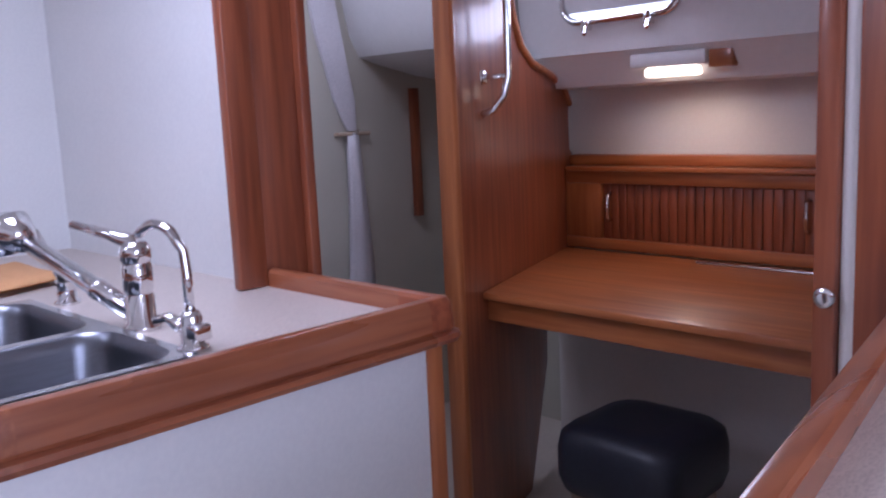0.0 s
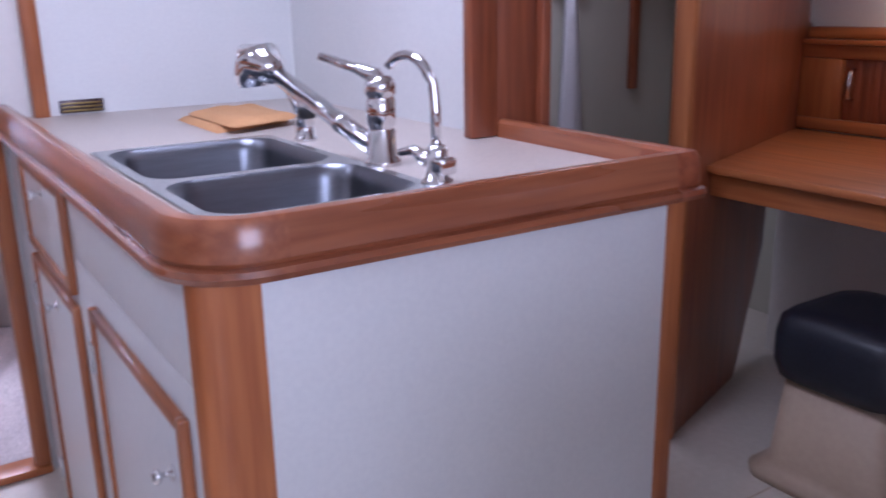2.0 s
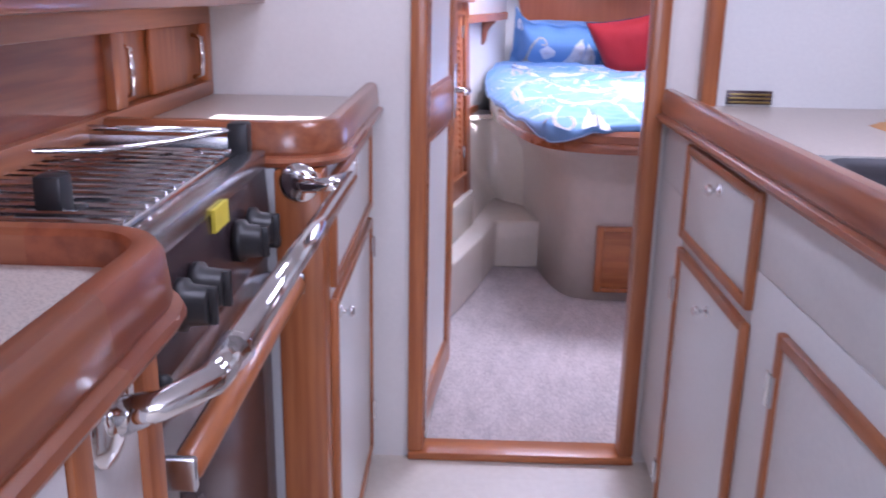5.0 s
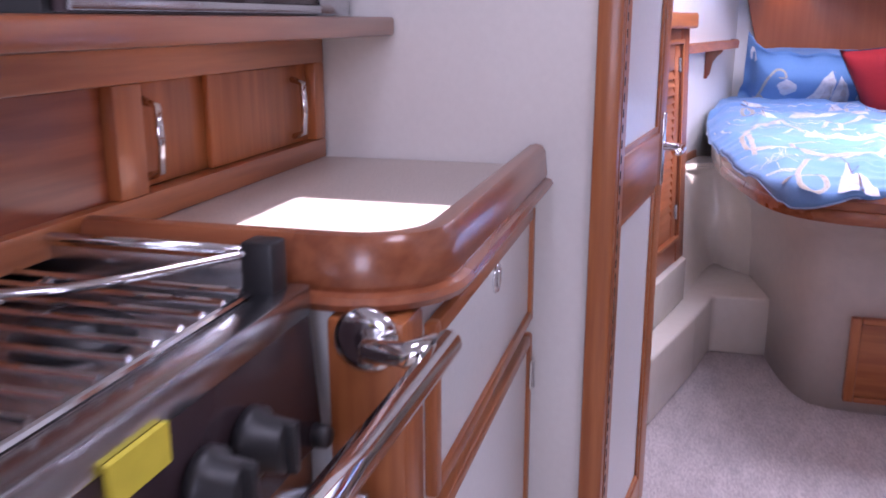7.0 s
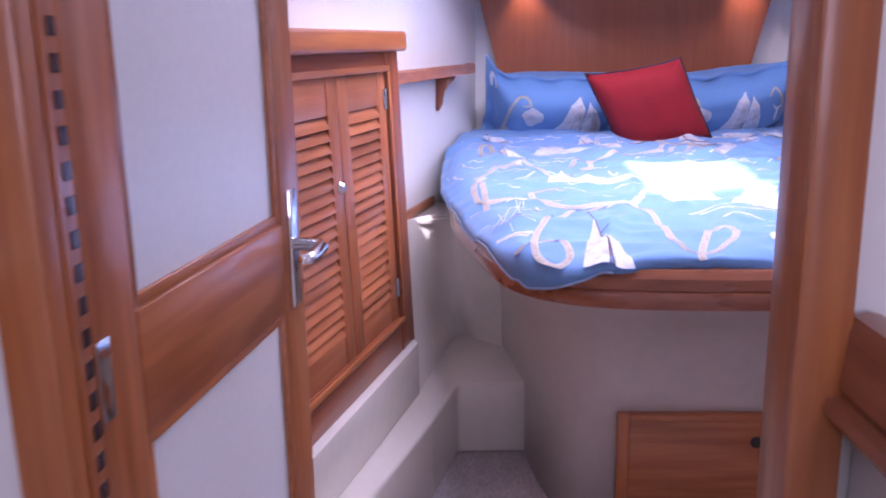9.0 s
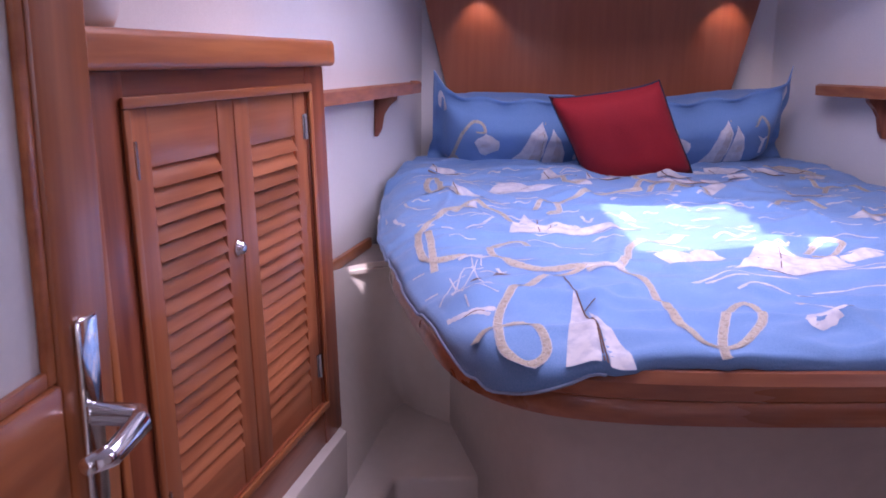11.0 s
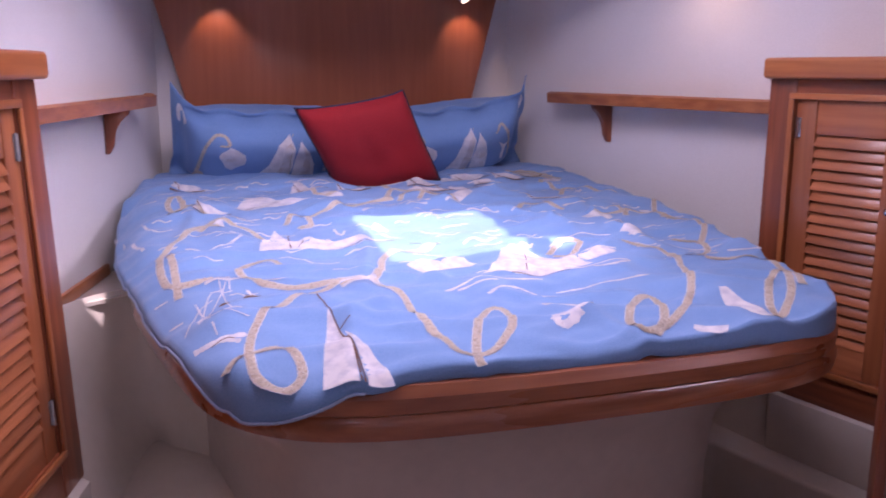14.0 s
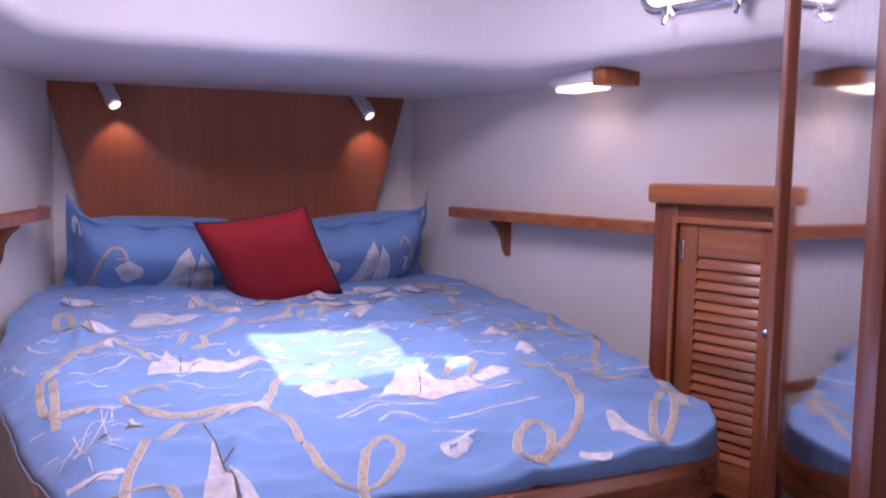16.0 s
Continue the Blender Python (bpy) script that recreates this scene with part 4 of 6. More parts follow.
structure("wall_cabin_aft_port", prism([(-2.36, -0.85), (-2.336, -0.85), (-2.336, -0.345), (-2.36, -0.345)], CF, 1.96), panel_white, "cabin face of the bulkhead", "wall")

# deckhead round the cabin: a moulded soffit with a raised middle
def soffit():
    bm = bmesh.new()
    out = [(-5.6, lw(-5.6) - 0.03), (-2.35, lw(-2.35) - 0.03), (-2.35, rw(-2.35) + 0.03), (-5.6, rw(-5.6) + 0.03)]
    inn = [(-4.72, 0.03), (-2.75, -0.35), (-2.75, 1.73), (-4.72, 1.33)]
    def loop(pts, r):
        res = []
        for i, p in enumerate(pts):
            p = Vector(p)
            a = (Vector(pts[i - 1]) - p).normalized()
            c = (Vector(pts[(i + 1) % 4]) - p).normalized()
            for k in range(7):
                t = k / 6
                res.append(p + a * r * (1 - t) ** 2 + c * r * t ** 2)
        return res
    rings = []
    for ins, z in ((0.0, 1.478), (0.05, 1.476), (0.90, 1.508), (0.98, 1.525), (1.0, 1.56), (1.03, 1.95)):
        o, n = loop(out, 0.05), loop(inn, 0.18)
        rings.append([bm.verts.new((*(a + (b - a) * ins), z)) for a, b in zip(o, n)])
    for a, c in zip(rings, rings[1:]):
        for k in range(len(a)):
            bm.faces.new((a[k], a[(k + 1) % len(a)], c[(k + 1) % len(a)], c[k]))
    return bm


structure("ceiling_deckhead", soffit(), headliner, "white moulded deckhead over the berth", "ceiling", True)

# headboard
hb = thing("headboard", (-5.5, 0.65, 0.75), "dark mahogany headboard widening to its arched top", "headboard")
hpts = [(0.20, 0.72), (0.0, 1.478)] + [(0.653 + 0.653 * math.sin(radians(-80 + 16 * k)) / math.sin(radians(80)), 1.485 + 0.045 * math.cos(radians(-80 + 16 * k))) for k in range(1, 10)] + [(1.306, 1.478), (1.11, 0.72)]
part("board", slab(hpts, "x", -5.558, -5.515, 0.003), board_z, hb)
for y in (0.19, 1.10):
    sp = thing("reading_spotlight", (-5.51, y, 1.45), "small lit steel reading spotlight on the headboard", "spotlight", "spotlights on the headboard")
    part("mount", lathe([(0.028, 0), (0.027, 0.01), (0.014, 0.018), (0.012, 0.03)], (-5.515, y, 1.465), 18, pose(0, 0, 0, 0, 90, 0)), steel, sp, "", True)
    a, b = Vector((-5.485, y, 1.468)), Vector((-5.435, y + 0.03, 1.405))
    part("barrel", tube([a + (a - b) * 0.25, a + (a - b) * 0.2, a, b, b + (b - a) * 0.1], [0.014, 0.026, 0.028, 0.029, 0.026], 16), chrome, sp, "", True)
    d = (b - a).normalized()
    part("lens", lathe([(0.020, 0), (0.020, 0.002)], (0, 0, 0), 16, Matrix.Translation(b + d * 0.0075) @ d.to_track_quat("Z", "Y").to_matrix().to_4x4()), glow, sp, "glowing lens")
    lamp("reading_spot_bulb", "SPOT", look(b + d * 0.02, (-5.515, y + 0.05, 1.22)), 1.5, WARM, cone=radians(75), radius=0.015)

cl2 = thing("cabin_light", (-4.52, 1.5, 1.47), "lit deckhead lamp with white housing and wooden block", "ceiling light")
part("housing", box(-4.66, 1.46, 1.466, -4.41, 1.58, 1.50, 0.006), headliner, cl2)
part("lens", box(-4.64, 1.475, 1.448, -4.45, 1.56, 1.465, 0.009), glow, cl2, "glowing frosted lens")
part("switch_block", box(-4.405, 1.46, 1.452, -4.34, 1.58, 1.50, 0.005), wood_x, cl2, "cherry end block")
portlight(pose(-3.95, 1.475, 1.612, -5, 0, 11.5))

# soles, steps and liner mouldings
def mirror_y(pts):
    return [(x, 1.38 - y) for x, y in pts]


stepP = [(-2.36, -0.75), (-2.36, -0.30), (-3.45, -0.25), (-3.91, -0.115), (-4.176, -0.05), (-4.182, 0.20), (-4.6, 0.16), (-4.75, -0.15), (-4.3, -0.33)]
structure("step_port", prism(stepP, CF, 0.14, 0.012, 3), gelcoat, "moulded cream step beside the berth", "step")
structure("step_starboard", prism(mirror_y(stepP), CF, 0.14, 0.012, 3), gelcoat, "moulded cream step beside the berth", "step")
plinP = [(-2.4, -0.68), (-2.4, -0.515), (-3.25, -0.37), (-4.10, -0.158), (-4.16, -0.20), (-4.2, -0.34)]
structure("plinth_port", prism(plinP, 0.14, 0.30, 0.006), gelcoat, "cream moulded plinth under the locker", "plinth")
structure("plinth_starboard", prism(mirror_y(plinP), 0.14, 0.30, 0.006), gelcoat, "cream moulded plinth under the locker", "plinth")


def liner(flip):
    """Gelcoat sheet under the strip: down the hull, then turned across to the berth's side."""
    bm = bmesh.new()
    foot = spline([(-4.06, -0.17), (-4.612, -0.054), (-4.578, 0.02), (-4.42, 0.17)], 10)
    head = spline([(-4.06, lw(-4.06) + 0.006), (-4.50, lw(-4.50) + 0.006), (-4.66, -0.06), (-4.46, 0.10)], 10)
    rows = []
    for i, (a, b) in enumerate(zip(head, foot)):
        q = i / (len(foot) - 1)
        row = []
        for k in range(13):
            t = k / 12
            p = a.lerp(b, t ** 1.4)
            p.x += 0.02 * math.sin(t * math.pi) * math.sin(q * 5)
            row.append(bm.verts.new((p.x, (1.38 - p.y) if flip else p.y, 0.572 - 0.436 * t)))
        rows.append(row)
    for a, c in zip(rows, rows[1:]):
        for k in range(12):
            bm.faces.new((a[k], a[k + 1], c[k + 1], c[k]))
    return bm


for flip, nm in ((False, "port"), (True, "starboard")):
    ledge = [(-4.56, lw(-4.56)), (-4.95, lw(-4.95)), (-4.95, 0.05), (-4.66, -0.05)]
    structure("ledge_" + nm, prism(mirror_y(ledge) if flip else ledge, 0.548, 0.558), gelcoat, "cream ledge closing the hull liner", "hull liner")
    structure("liner_" + nm, liner(flip), gelcoat, "glossy cream hull liner below the wooden strip", "hull liner", True)
    s = [(-4.06, lw(-4.06)), (-4.9, lw(-4.9)), (-4.9, lw(-4.9) + 0.014), (-4.06, lw(-4.06) + 0.014)]
    structure("trim_" + nm, prism(mirror_y(s) if flip else s, 0.560, 0.592, 0.003), wood_x, "thin cherry strip along the hull", "trim")

# ---- berth ----
EDGE = [(-5.50, 0.02), (-4.95, -0.085), (-4.38, -0.075), (-3.95, 0.0), (-3.70, 0.055)] + [(-3.60, 0.088), (-3.53, 0.15), (-3.49, 0.23)] + [(-3.472, 0.34), (-3.46, 0.52), (-3.458, 0.69)]
EDGE = EDGE + [(x, 1.38 - y) for x, y in reversed(EDGE[:-1])]


def smooth_edge(n=160):
    pts = [Vector(p) for p in EDGE]
    L = [0.0]
    for a, b in zip(pts, pts[1:]):
        L.append(L[-1] + (b - a).length)
    res = []
    for k in range(n + 1):
        s = L[-1] * k / n
        i = min(max(q for q in range(len(L)) if L[q] <= s + 1e-9), len(pts) - 2)
        res.append(pts[i].lerp(pts[i + 1], (s - L[i]) / (L[i + 1] - L[i])))
    for _ in range(2):
        res = [sum((res[min(max(k + d, 0), n)] for d in range(-3, 4)), Vector((0, 0))) / 7 for k in range(n + 1)]
    return res


berth = thing("berth", (-4.3, 0.69, CF), "island berth with a moulded cream base and rounded cherry edge", "bed")
basep = [(-5.5, 0.2), (-4.6, 0.08), (-4.224, 0.147)] + [(-4.0, 0.18), (-3.86, 0.215), (-3.79, 0.25), (-3.755, 0.31)] + [(-3.745, 0.40), (-3.74, 0.69)]
basep = basep + [(x, 1.38 - y) for x, y in reversed(basep[:-1])]


def loft(levels):
    bm = bmesh.new()
    rings = [[bm.verts.new((x, y, z)) for x, y in pts] for pts, z in levels]
    for a, c in zip(rings, rings[1:]):
        for k in range(len(a)):
            bm.faces.new((a[k], a[(k + 1) % len(a)], c[(k + 1) % len(c)], c[k]))
    bm.faces.new(rings[0]); bm.faces.new(rings[-1])
    return bm


def lerp_out(t):
    n = 60
    def samp(pts):
        L = [0]
        for a, b in zip(pts, pts[1:]):
            L.append(L[-1] + math.dist(a, b))
        res = []
        for k in range(n + 1):
            s = L[-1] * k / n
            i = max(j for j in range(len(L)) if L[j] <= s + 1e-9)
            i = min(i, len(pts) - 2)
            f = (s - L[i]) / (L[i + 1] - L[i])
            res.append((pts[i][0] + (pts[i + 1][0] - pts[i][0]) * f, pts[i][1] + (pts[i + 1][1] - pts[i][1]) * f))
        return res
    a, b = samp(basep), samp(EDGE)
    return [(p[0] + (q[0] - p[0]) * t, p[1] + (q[1] - p[1]) * t) for p, q in zip(a, b)]


part("base", loft([(lerp_out(0), CF), (lerp_out(0), 0.30), (lerp_out(0.06), 0.42), (lerp_out(0.25), 0.51), (lerp_out(0.7), 0.572), (lerp_out(0.88), 0.588)]), shaded_berth_gelcoat, berth, "moulded cream berth base", True)
RAILP = [(0.0, 0.0), (0.004, 0.02), (0.0, 0.036), (-0.004, 0.04), (0.0, 0.044), (0.002, 0.07), (-0.008, 0.088), (-0.022, 0.092), (-0.034, 0.085), (-0.036, 0.0)]
part("edge_rail", sweep([(o, z * 0.97) for o, z in RAILP], [p for p in smooth_edge() if p.x > -4.28], 0.588), rail_y, berth, "rounded cherry edge rail", False)
sides = smooth_edge()
for run in ([p for p in sides if p.x <= -4.27 and p.y < 0.69], [p for p in sides if p.x <= -4.27 and p.y > 0.69]):
    part("side_moulding", sweep([(-0.004, 0.0), (-0.002, 0.06), (-0.010, 0.082), (-0.030, 0.086), (-0.036, 0.0)], run, 0.586), gelcoat, berth, "moulded cream berth side", True)
part("deck", prism(lerp_out(0.9), 0.622, 0.642), wood_x, berth)
dp = part("locker_door", box(-3.74, 0.385, -0.025, -3.722, 1.0, 0.22, 0.004), wood_y, berth, "cherry drop-down locker door")
for q in ((0.355, -0.045, 0.385, 0.24), (1.0, -0.045, 1.03, 0.24)):
    part("frame_stile", box(-3.745, q[0], q[1], -3.716, q[2], q[3], 0.004), wood_z, dp)
for q in ((0.386, -0.045, 0.999, -0.026), (0.386, 0.221, 0.999, 0.24)):
    part("frame_rail", box(-3.745, q[0], q[1], -3.716, q[2], q[3], 0.004), wood_y, dp)
part("finger_hole", lathe([(0.015, 0), (0.015, 0.003), (0.010, 0.004)], (-3.722, 0.70, 0.165), 16, pose(0, 0, 0, 0, 90, 0)), black, dp, "dark ring pull")

# duvet surface as a height over the plan
def inside(x, y):
    """Distance in from the berth's edge."""
    yy = y if y <= 0.69 else 1.38 - y
    best = 9.0
    pts = [(a, b) for a, b in EDGE if b <= 0.69][1:]
    for (x0, y0), (x1, y1) in zip(pts, pts[1:]):
        dx, dy = x1 - x0, y1 - y0
        t = max(0, min(1, ((x - x0) * dx + (yy - y0) * dy) / (dx * dx + dy * dy)))
        px, py = x - x0 - t * dx, yy - y0 - t * dy
        d = math.hypot(px, py)
        s = 1 if dx * (yy - y0) - dy * (x - x0) > 0 else -1
        if d < abs(best):
            best = s * d
    return best


CROWN = [(-5.5, 0.775), (-5.2, 0.775), (-4.95, 0.770), (-4.2, 0.735), (-3.75, 0.712), (-3.4, 0.70)]


def crown(x):
    x = max(-5.5, min(-3.4, x))
    for (a, p), (b, q) in zip(CROWN, CROWN[1:]):
        if a <= x <= b:
            return p + (q - p) * (x - a) / (b - a)


def duvet_z(x, y):
    d, h = inside(x, y), crown(x)
    t = max(0.0, min(1.0, (d + 0.015) / 0.13))
    low = min(0.668 + 0.25 * (h - 0.70) + 0.05 * max(0.0, min(1.0, (y - 0.7) / 0.5)), h - 0.01)
    z = low + (h - low) * (1 - (1 - t) ** 2.4)
    z += (0.012 * noise.noise((x * 2.6, y * 2.6, 3.1)) + 0.012 * noise.noise((x * 7, y * 7, 9.0)) + 0.007 * abs(noise.noise((x * 13 + y * 5, y * 9, 4.0))) + 0.003 * noise.noise((x * 21, y * 19, 5.0))) * (0.25 + 0.75 * t)
    for sx, sy, seed in ((4.2, 2.2, 6.3), (2.4, 5.0, 12.7), (7.0, 3.0, 2.2)):
        z += 0.010 * math.exp(-(8.0 * noise.noise((x * sx + y, y * sy - x, seed))) ** 2)
    # pulled folds running in from the foot
    if x > -3.75 and y > 0.3:
        z += 0.009 * noise.noise((x * 3, y * 14, 7.7)) * max(0.0, 1 - abs(d - 0.07) / 0.09)
    return z


def duvet():
    bm = bmesh.new()
    smooth = smooth_edge(440)
    rows, hem = [], []
    for k, e in enumerate(smooth):
        c = Vector((min(max(e.x, -5.5), -4.15), 0.69))
        out = (e - c).normalized()
        front = max(0.0, min(1.0, (e.y - 0.22) / 0.14)) if e.x > -3.75 else (1.0 if e.y > 0.69 and e.x > -4.3 else 0.0)
        e = e - out * 0.022 * front
        row = []
        m = 100
        for q in range(m + 1):
            r = (q / m) ** 0.8
            p = c.lerp(e, r)
            row.append(bm.verts.new((p.x, p.y, duvet_z(p.x, p.y))))
        corner = math.exp(-((e.x + 3.56) ** 2 + (e.y - 0.13) ** 2) / 0.008)
        drop = 0.024 + 0.036 * front * max(0.0, min(1.0, (e.y - 0.7) / 0.5)) + 0.045 * corner + 0.006 * noise.noise((k * 0.06, 2.0, 0.5))
        z0 = duvet_z(e.x, e.y)
        spread = 0.3 + 0.9 * (1 - front)
        for o, t in ((0.010, 0.2), (0.016, 0.55), (0.018, 1.0), (0.004, 1.05)):
            row.append(bm.verts.new((e.x + out.x * o * spread, e.y + out.y * o * spread, z0 - drop * t)))
        hem.append(row[-2].co.copy())
        rows.append(row)
    for a, c in zip(rows, rows[1:]):
        for q in range(len(a) - 1):
            bm.faces.new((a[q], a[q + 1], c[q + 1], c[q]))
    bmesh.ops.remove_doubles(bm, verts=bm.verts, dist=0.0004)
    return bm, hem


dv = thing("duvet", (-4.3, 0.69, 0.66), "blue cotton duvet printed with sailing boats, ropes and clouds", "duvet")
duvet_cover, duvet_hem = duvet()
part("cover", duvet_cover, duvet_blue, dv, "", True)
# thin added cord carrying the painted rim highlight
part("hem", tube([p for p in duvet_hem if p.y < 0.3 and p.x > -4.9], 0.0028, 6), lit_hem_cloth, dv, "pale cord along the hem, sun sheen put into its colour", True)


def pillow_mesh(w, h, t, corner=0.03, seed=0.0, n=22):
    bm = bmesh.new()
    for s in (1, -1):
        g = []
        for i in range(n + 1):
            row = []
            for j in range(n + 1):
                u, v = 2 * i / n - 1, 2 * j / n - 1
                f = max(0.0, (1 - u ** 4) * (1 - v ** 4)) ** 0.55
                pinch = 1 - 0.06 * (1 - abs(u * v)) * (abs(u) ** 6 + abs(v) ** 6) * 0.5
                b = 0.006 * noise.noise((u * 3 + seed, v * 3, seed)) * f
                row.append(bm.verts.new((w / 2 * u * pinch, s * (t / 2 * f + b), h / 2 * v * pinch + corner * (abs(u) ** 5) * (abs(v) ** 5) * (1 if v > 0 else -0.3))))
            g.append(row)
        for i in range(n):
            for j in range(n):
                bm.faces.new((g[i][j], g[i + 1][j], g[i + 1][j + 1], g[i][j + 1]))
    bmesh.ops.remove_doubles(bm, verts=bm.verts, dist=0.0005)
    return bm


# pillow in a flanged case; local x across the berth, local -y towards the foot
FU, FV, PW, PH, PT = 0.88, 0.82, 0.61, 0.325, 0.22


def pillow_point(u, v, s, outer, seed, lift=0.0):
    a, b = min(abs(u) / FU, 1.0), min(abs(v) / FV, 1.0)
    f = max(0.0, (1 - a ** 4) * (1 - b ** 4)) ** 0.5
    x, z = PW / 2 * u, PH / 2 * v
    y = s * (PT / 2 * f + 0.003) + s * 0.010 * noise.noise((u * 2.5 + seed, v * 2.0, seed)) * f
    y += 0.004 * noise.noise((u * 9, v * 5, seed + 4)) * f
    eu, ev = max(0.0, abs(u) - FU) / (1 - FU), max(0.0, abs(v) - FV) / (1 - FV)
    y += 0.012 * math.sin(x * 38 + seed) * ev + 0.012 * math.sin(z * 45 + seed) * eu
    if v < 0:                                  # the lower flange lies forward on the duvet
        y -= 0.05 * ev
        z += 0.018 * ev
    else:
        z -= 0.022 * (1 - u * u) * v
    if u * outer > 0:                          # the outer upper corner stands up as an ear
        z += 0.050 * (max(0.0, abs(u) - 0.66) / 0.34) ** 0.8 * max(0.0, v) ** 2
        y += 0.04 * eu * max(0.0, v)
        if v < -0.3:
            x += outer * 0.03 * (-v - 0.3) * eu
    return Vector((x, y + s * lift, z))


def pillow_case(outer, seed, nu=44, nv=26):
    bm = bmesh.new()
    for s in (1, -1):
        g = [[bm.verts.new(pillow_point(2 * i / nu - 1, 2 * j / nv - 1, s, outer, seed)) for j in range(nv + 1)] for i in range(nu + 1)]
        for i in range(nu):
            for j in range(nv):
                bm.faces.new((g[i][j], g[i + 1][j], g[i + 1][j + 1], g[i][j + 1]))
    edge = [e for e in bm.edges if e.is_boundary]
    bmesh.ops.bridge_loops(bm, edges=edge)
    return bm


PILLOWS = []
for m, outer, nm in ((pose(-5.35, 0.367, 0.895, 40, 1, 88), -1, "blue pillow printed with a white sailing ship"), (pose(-5.34, 1.02, 0.90, 40, -6, 92), 1, "blue pillow printed with a white sailing ship, leaning on the headboard")):
    p = thing("pillow", m, nm, "pillow", "pillows against the headboard", own=True)
    part("cover", pillow_case(outer, m.translation.y), duvet_blue, p, "", True)
    PILLOWS.append((p, outer, m.translation.y))
red = thing("cushion", pose(-5.03, 0.673, 0.898, 20, -9, 86), "red square cushion with dark piping leaning on the pillows", "cushion", own=True)
cushion_bm = pillow_mesh(0.345, 0.33, 0.13, 0.012, 4.0)
for v in cushion_bm.verts:      # slumped sideways
    v.co.x -= 0.30 * v.co.z
part("cover", cushion_bm, red_cloth, red, "", True)
pp = []
for k in range(48):
    a = k / 48 * 4
    s, f = int(a), a - int(a)
    u, v = [(-1 + 2 * f, -1), (1, -1 + 2 * f), (1 - 2 * f, 1), (-1, 1 - 2 * f)][s]
    pinch = 1 - 0.06 * (1 - abs(u * v)) * (abs(u) ** 6 + abs(v) ** 6) * 0.5
    up = 0.165 * v * pinch + 0.012 * abs(u) ** 5 * abs(v) ** 5 * (1 if v > 0 else -0.3)
    pp.append((0.1725 * u * pinch - 0.30 * up, 0, up))
part("piping", tube(pp, 0.003, 6, True), navy_piping, red, "dark corded piping")

# ---- shelves, lockers ----
def hull_shelf(flip):
    e = thing("hull_shelf", (-4.75, lw(-4.75) if not flip else rw(-4.75), 1.0), "cherry shelf on a curved bracket along the hull", "shelf", "shelves along the hull")
    pts = [(-4.12, lw(-4.12)), (-5.22, lw(-5.22)), (-5.215, lw(-5.2) + 0.04), (-5.175, lw(-5.18) + 0.085), (-5.14, lw(-5.14) + 0.09), (-4.12, lw(-4.12) + 0.09)]
    part("board", prism(mirror_y(pts) if flip else pts, 1.035, 1.052, 0.003), wood_x, e)
    lip = [(-4.12, lw(-4.12) + 0.09), (-5.14, lw(-5.14) + 0.09), (-5.18, lw(-5.18) + 0.083), (-5.21, lw(-5.21) + 0.05)]
    lp = [(x, 1.38 - y) for x, y in lip][::-1] if flip else lip
    part("lip", sweep([(0, -0.004), (0.012, -0.002), (0.014, 0.03), (0.004, 0.036), (0, 0.03)], lp, 1.032), wood_x, e, "cherry shelf lip")
    x = -4.98
    y = lw(x)
    prof = [(0, 1.034), (0.075, 1.034), (0.072, 1.015), (0.045, 0.995), (0.03, 0.97), (0.026, 0.925), (0.012, 0.90), (0, 0.90)]
    part("bracket", slab([((y + o) if not flip else 1.38 - y - o, z) for o, z in prof], "x", x - 0.012, x + 0.012, 0.003), deep_z, e, "curved cherry bracket")


hull_shelf(False)
hull_shelf(True)


def louvre_door(parent, x0, x1, z0, z1, y, knob_x=None, hinge_x=None):
    """Louvred door on a face whose front looks to -y."""
    e = 0.058
    d = part("door", box(x0 + e * 0.5, y + 0.001, z0 + 0.02, x1 - e * 0.5, y + 0.005, z1 - 0.02, 0), deep_z, parent, "louvred door")
    for a in (x0, x1 - e):
        part("stile", box(a, y - 0.018, z0, a + e, y, z1, 0.003), slat_wood_z, d)
    part("top_rail", box(x0 + e, y - 0.016, z1 - 0.085, x1 - e, y, z1, 0.002), slat_wood, d)
    part("bottom_rail", box(x0 + e, y - 0.016, z0, x1 - e, y, z0 + 0.075, 0.002), slat_wood, d)
    a, b = z0 + 0.075, z1 - 0.085
    n = round((b - a) / 0.027)
    for k in range(n):
        z = a + (b - a) * (k + 0.5) / n
        part("slat", slab([(y - 0.020, z - 0.016), (y - 0.013, z - 0.017), (y - 0.002, z + 0.013), (y - 0.006, z + 0.015)], "x", x0 + e - 0.002, x1 - e + 0.002, 0.0015), slat_wood, d)
    if knob_x is not None:
        part("knob", lathe([(0.016, 0), (0.015, 0.004), (0.011, 0.007), (0.011, 0.012), (0.006, 0.014)], (knob_x, y - 0.018, (z0 + z1) / 2 + 0.085), 16, pose(0, 0, 0, 90, 0, 0)), chrome, d, "chrome push knob", True)
    if hinge_x is not None:
        for z in (z1 - 0.07, z0 + 0.09):
            part("hinge", join(box(hinge_x - 0.009, y - 0.021, z - 0.025, hinge_x + 0.009, y - 0.018, z + 0.025, 0.001), tube([(hinge_x, y - 0.023, z - 0.026), (hinge_x, y - 0.023, z + 0.026)], 0.004, 8)), steel, d, "steel butt hinge")
    return d


slat_wood_z = wood("louvre_cherry_upright", (0.38, 0.124, 0.046), (0.28, 0.084, 0.030), "z", each=0.12)


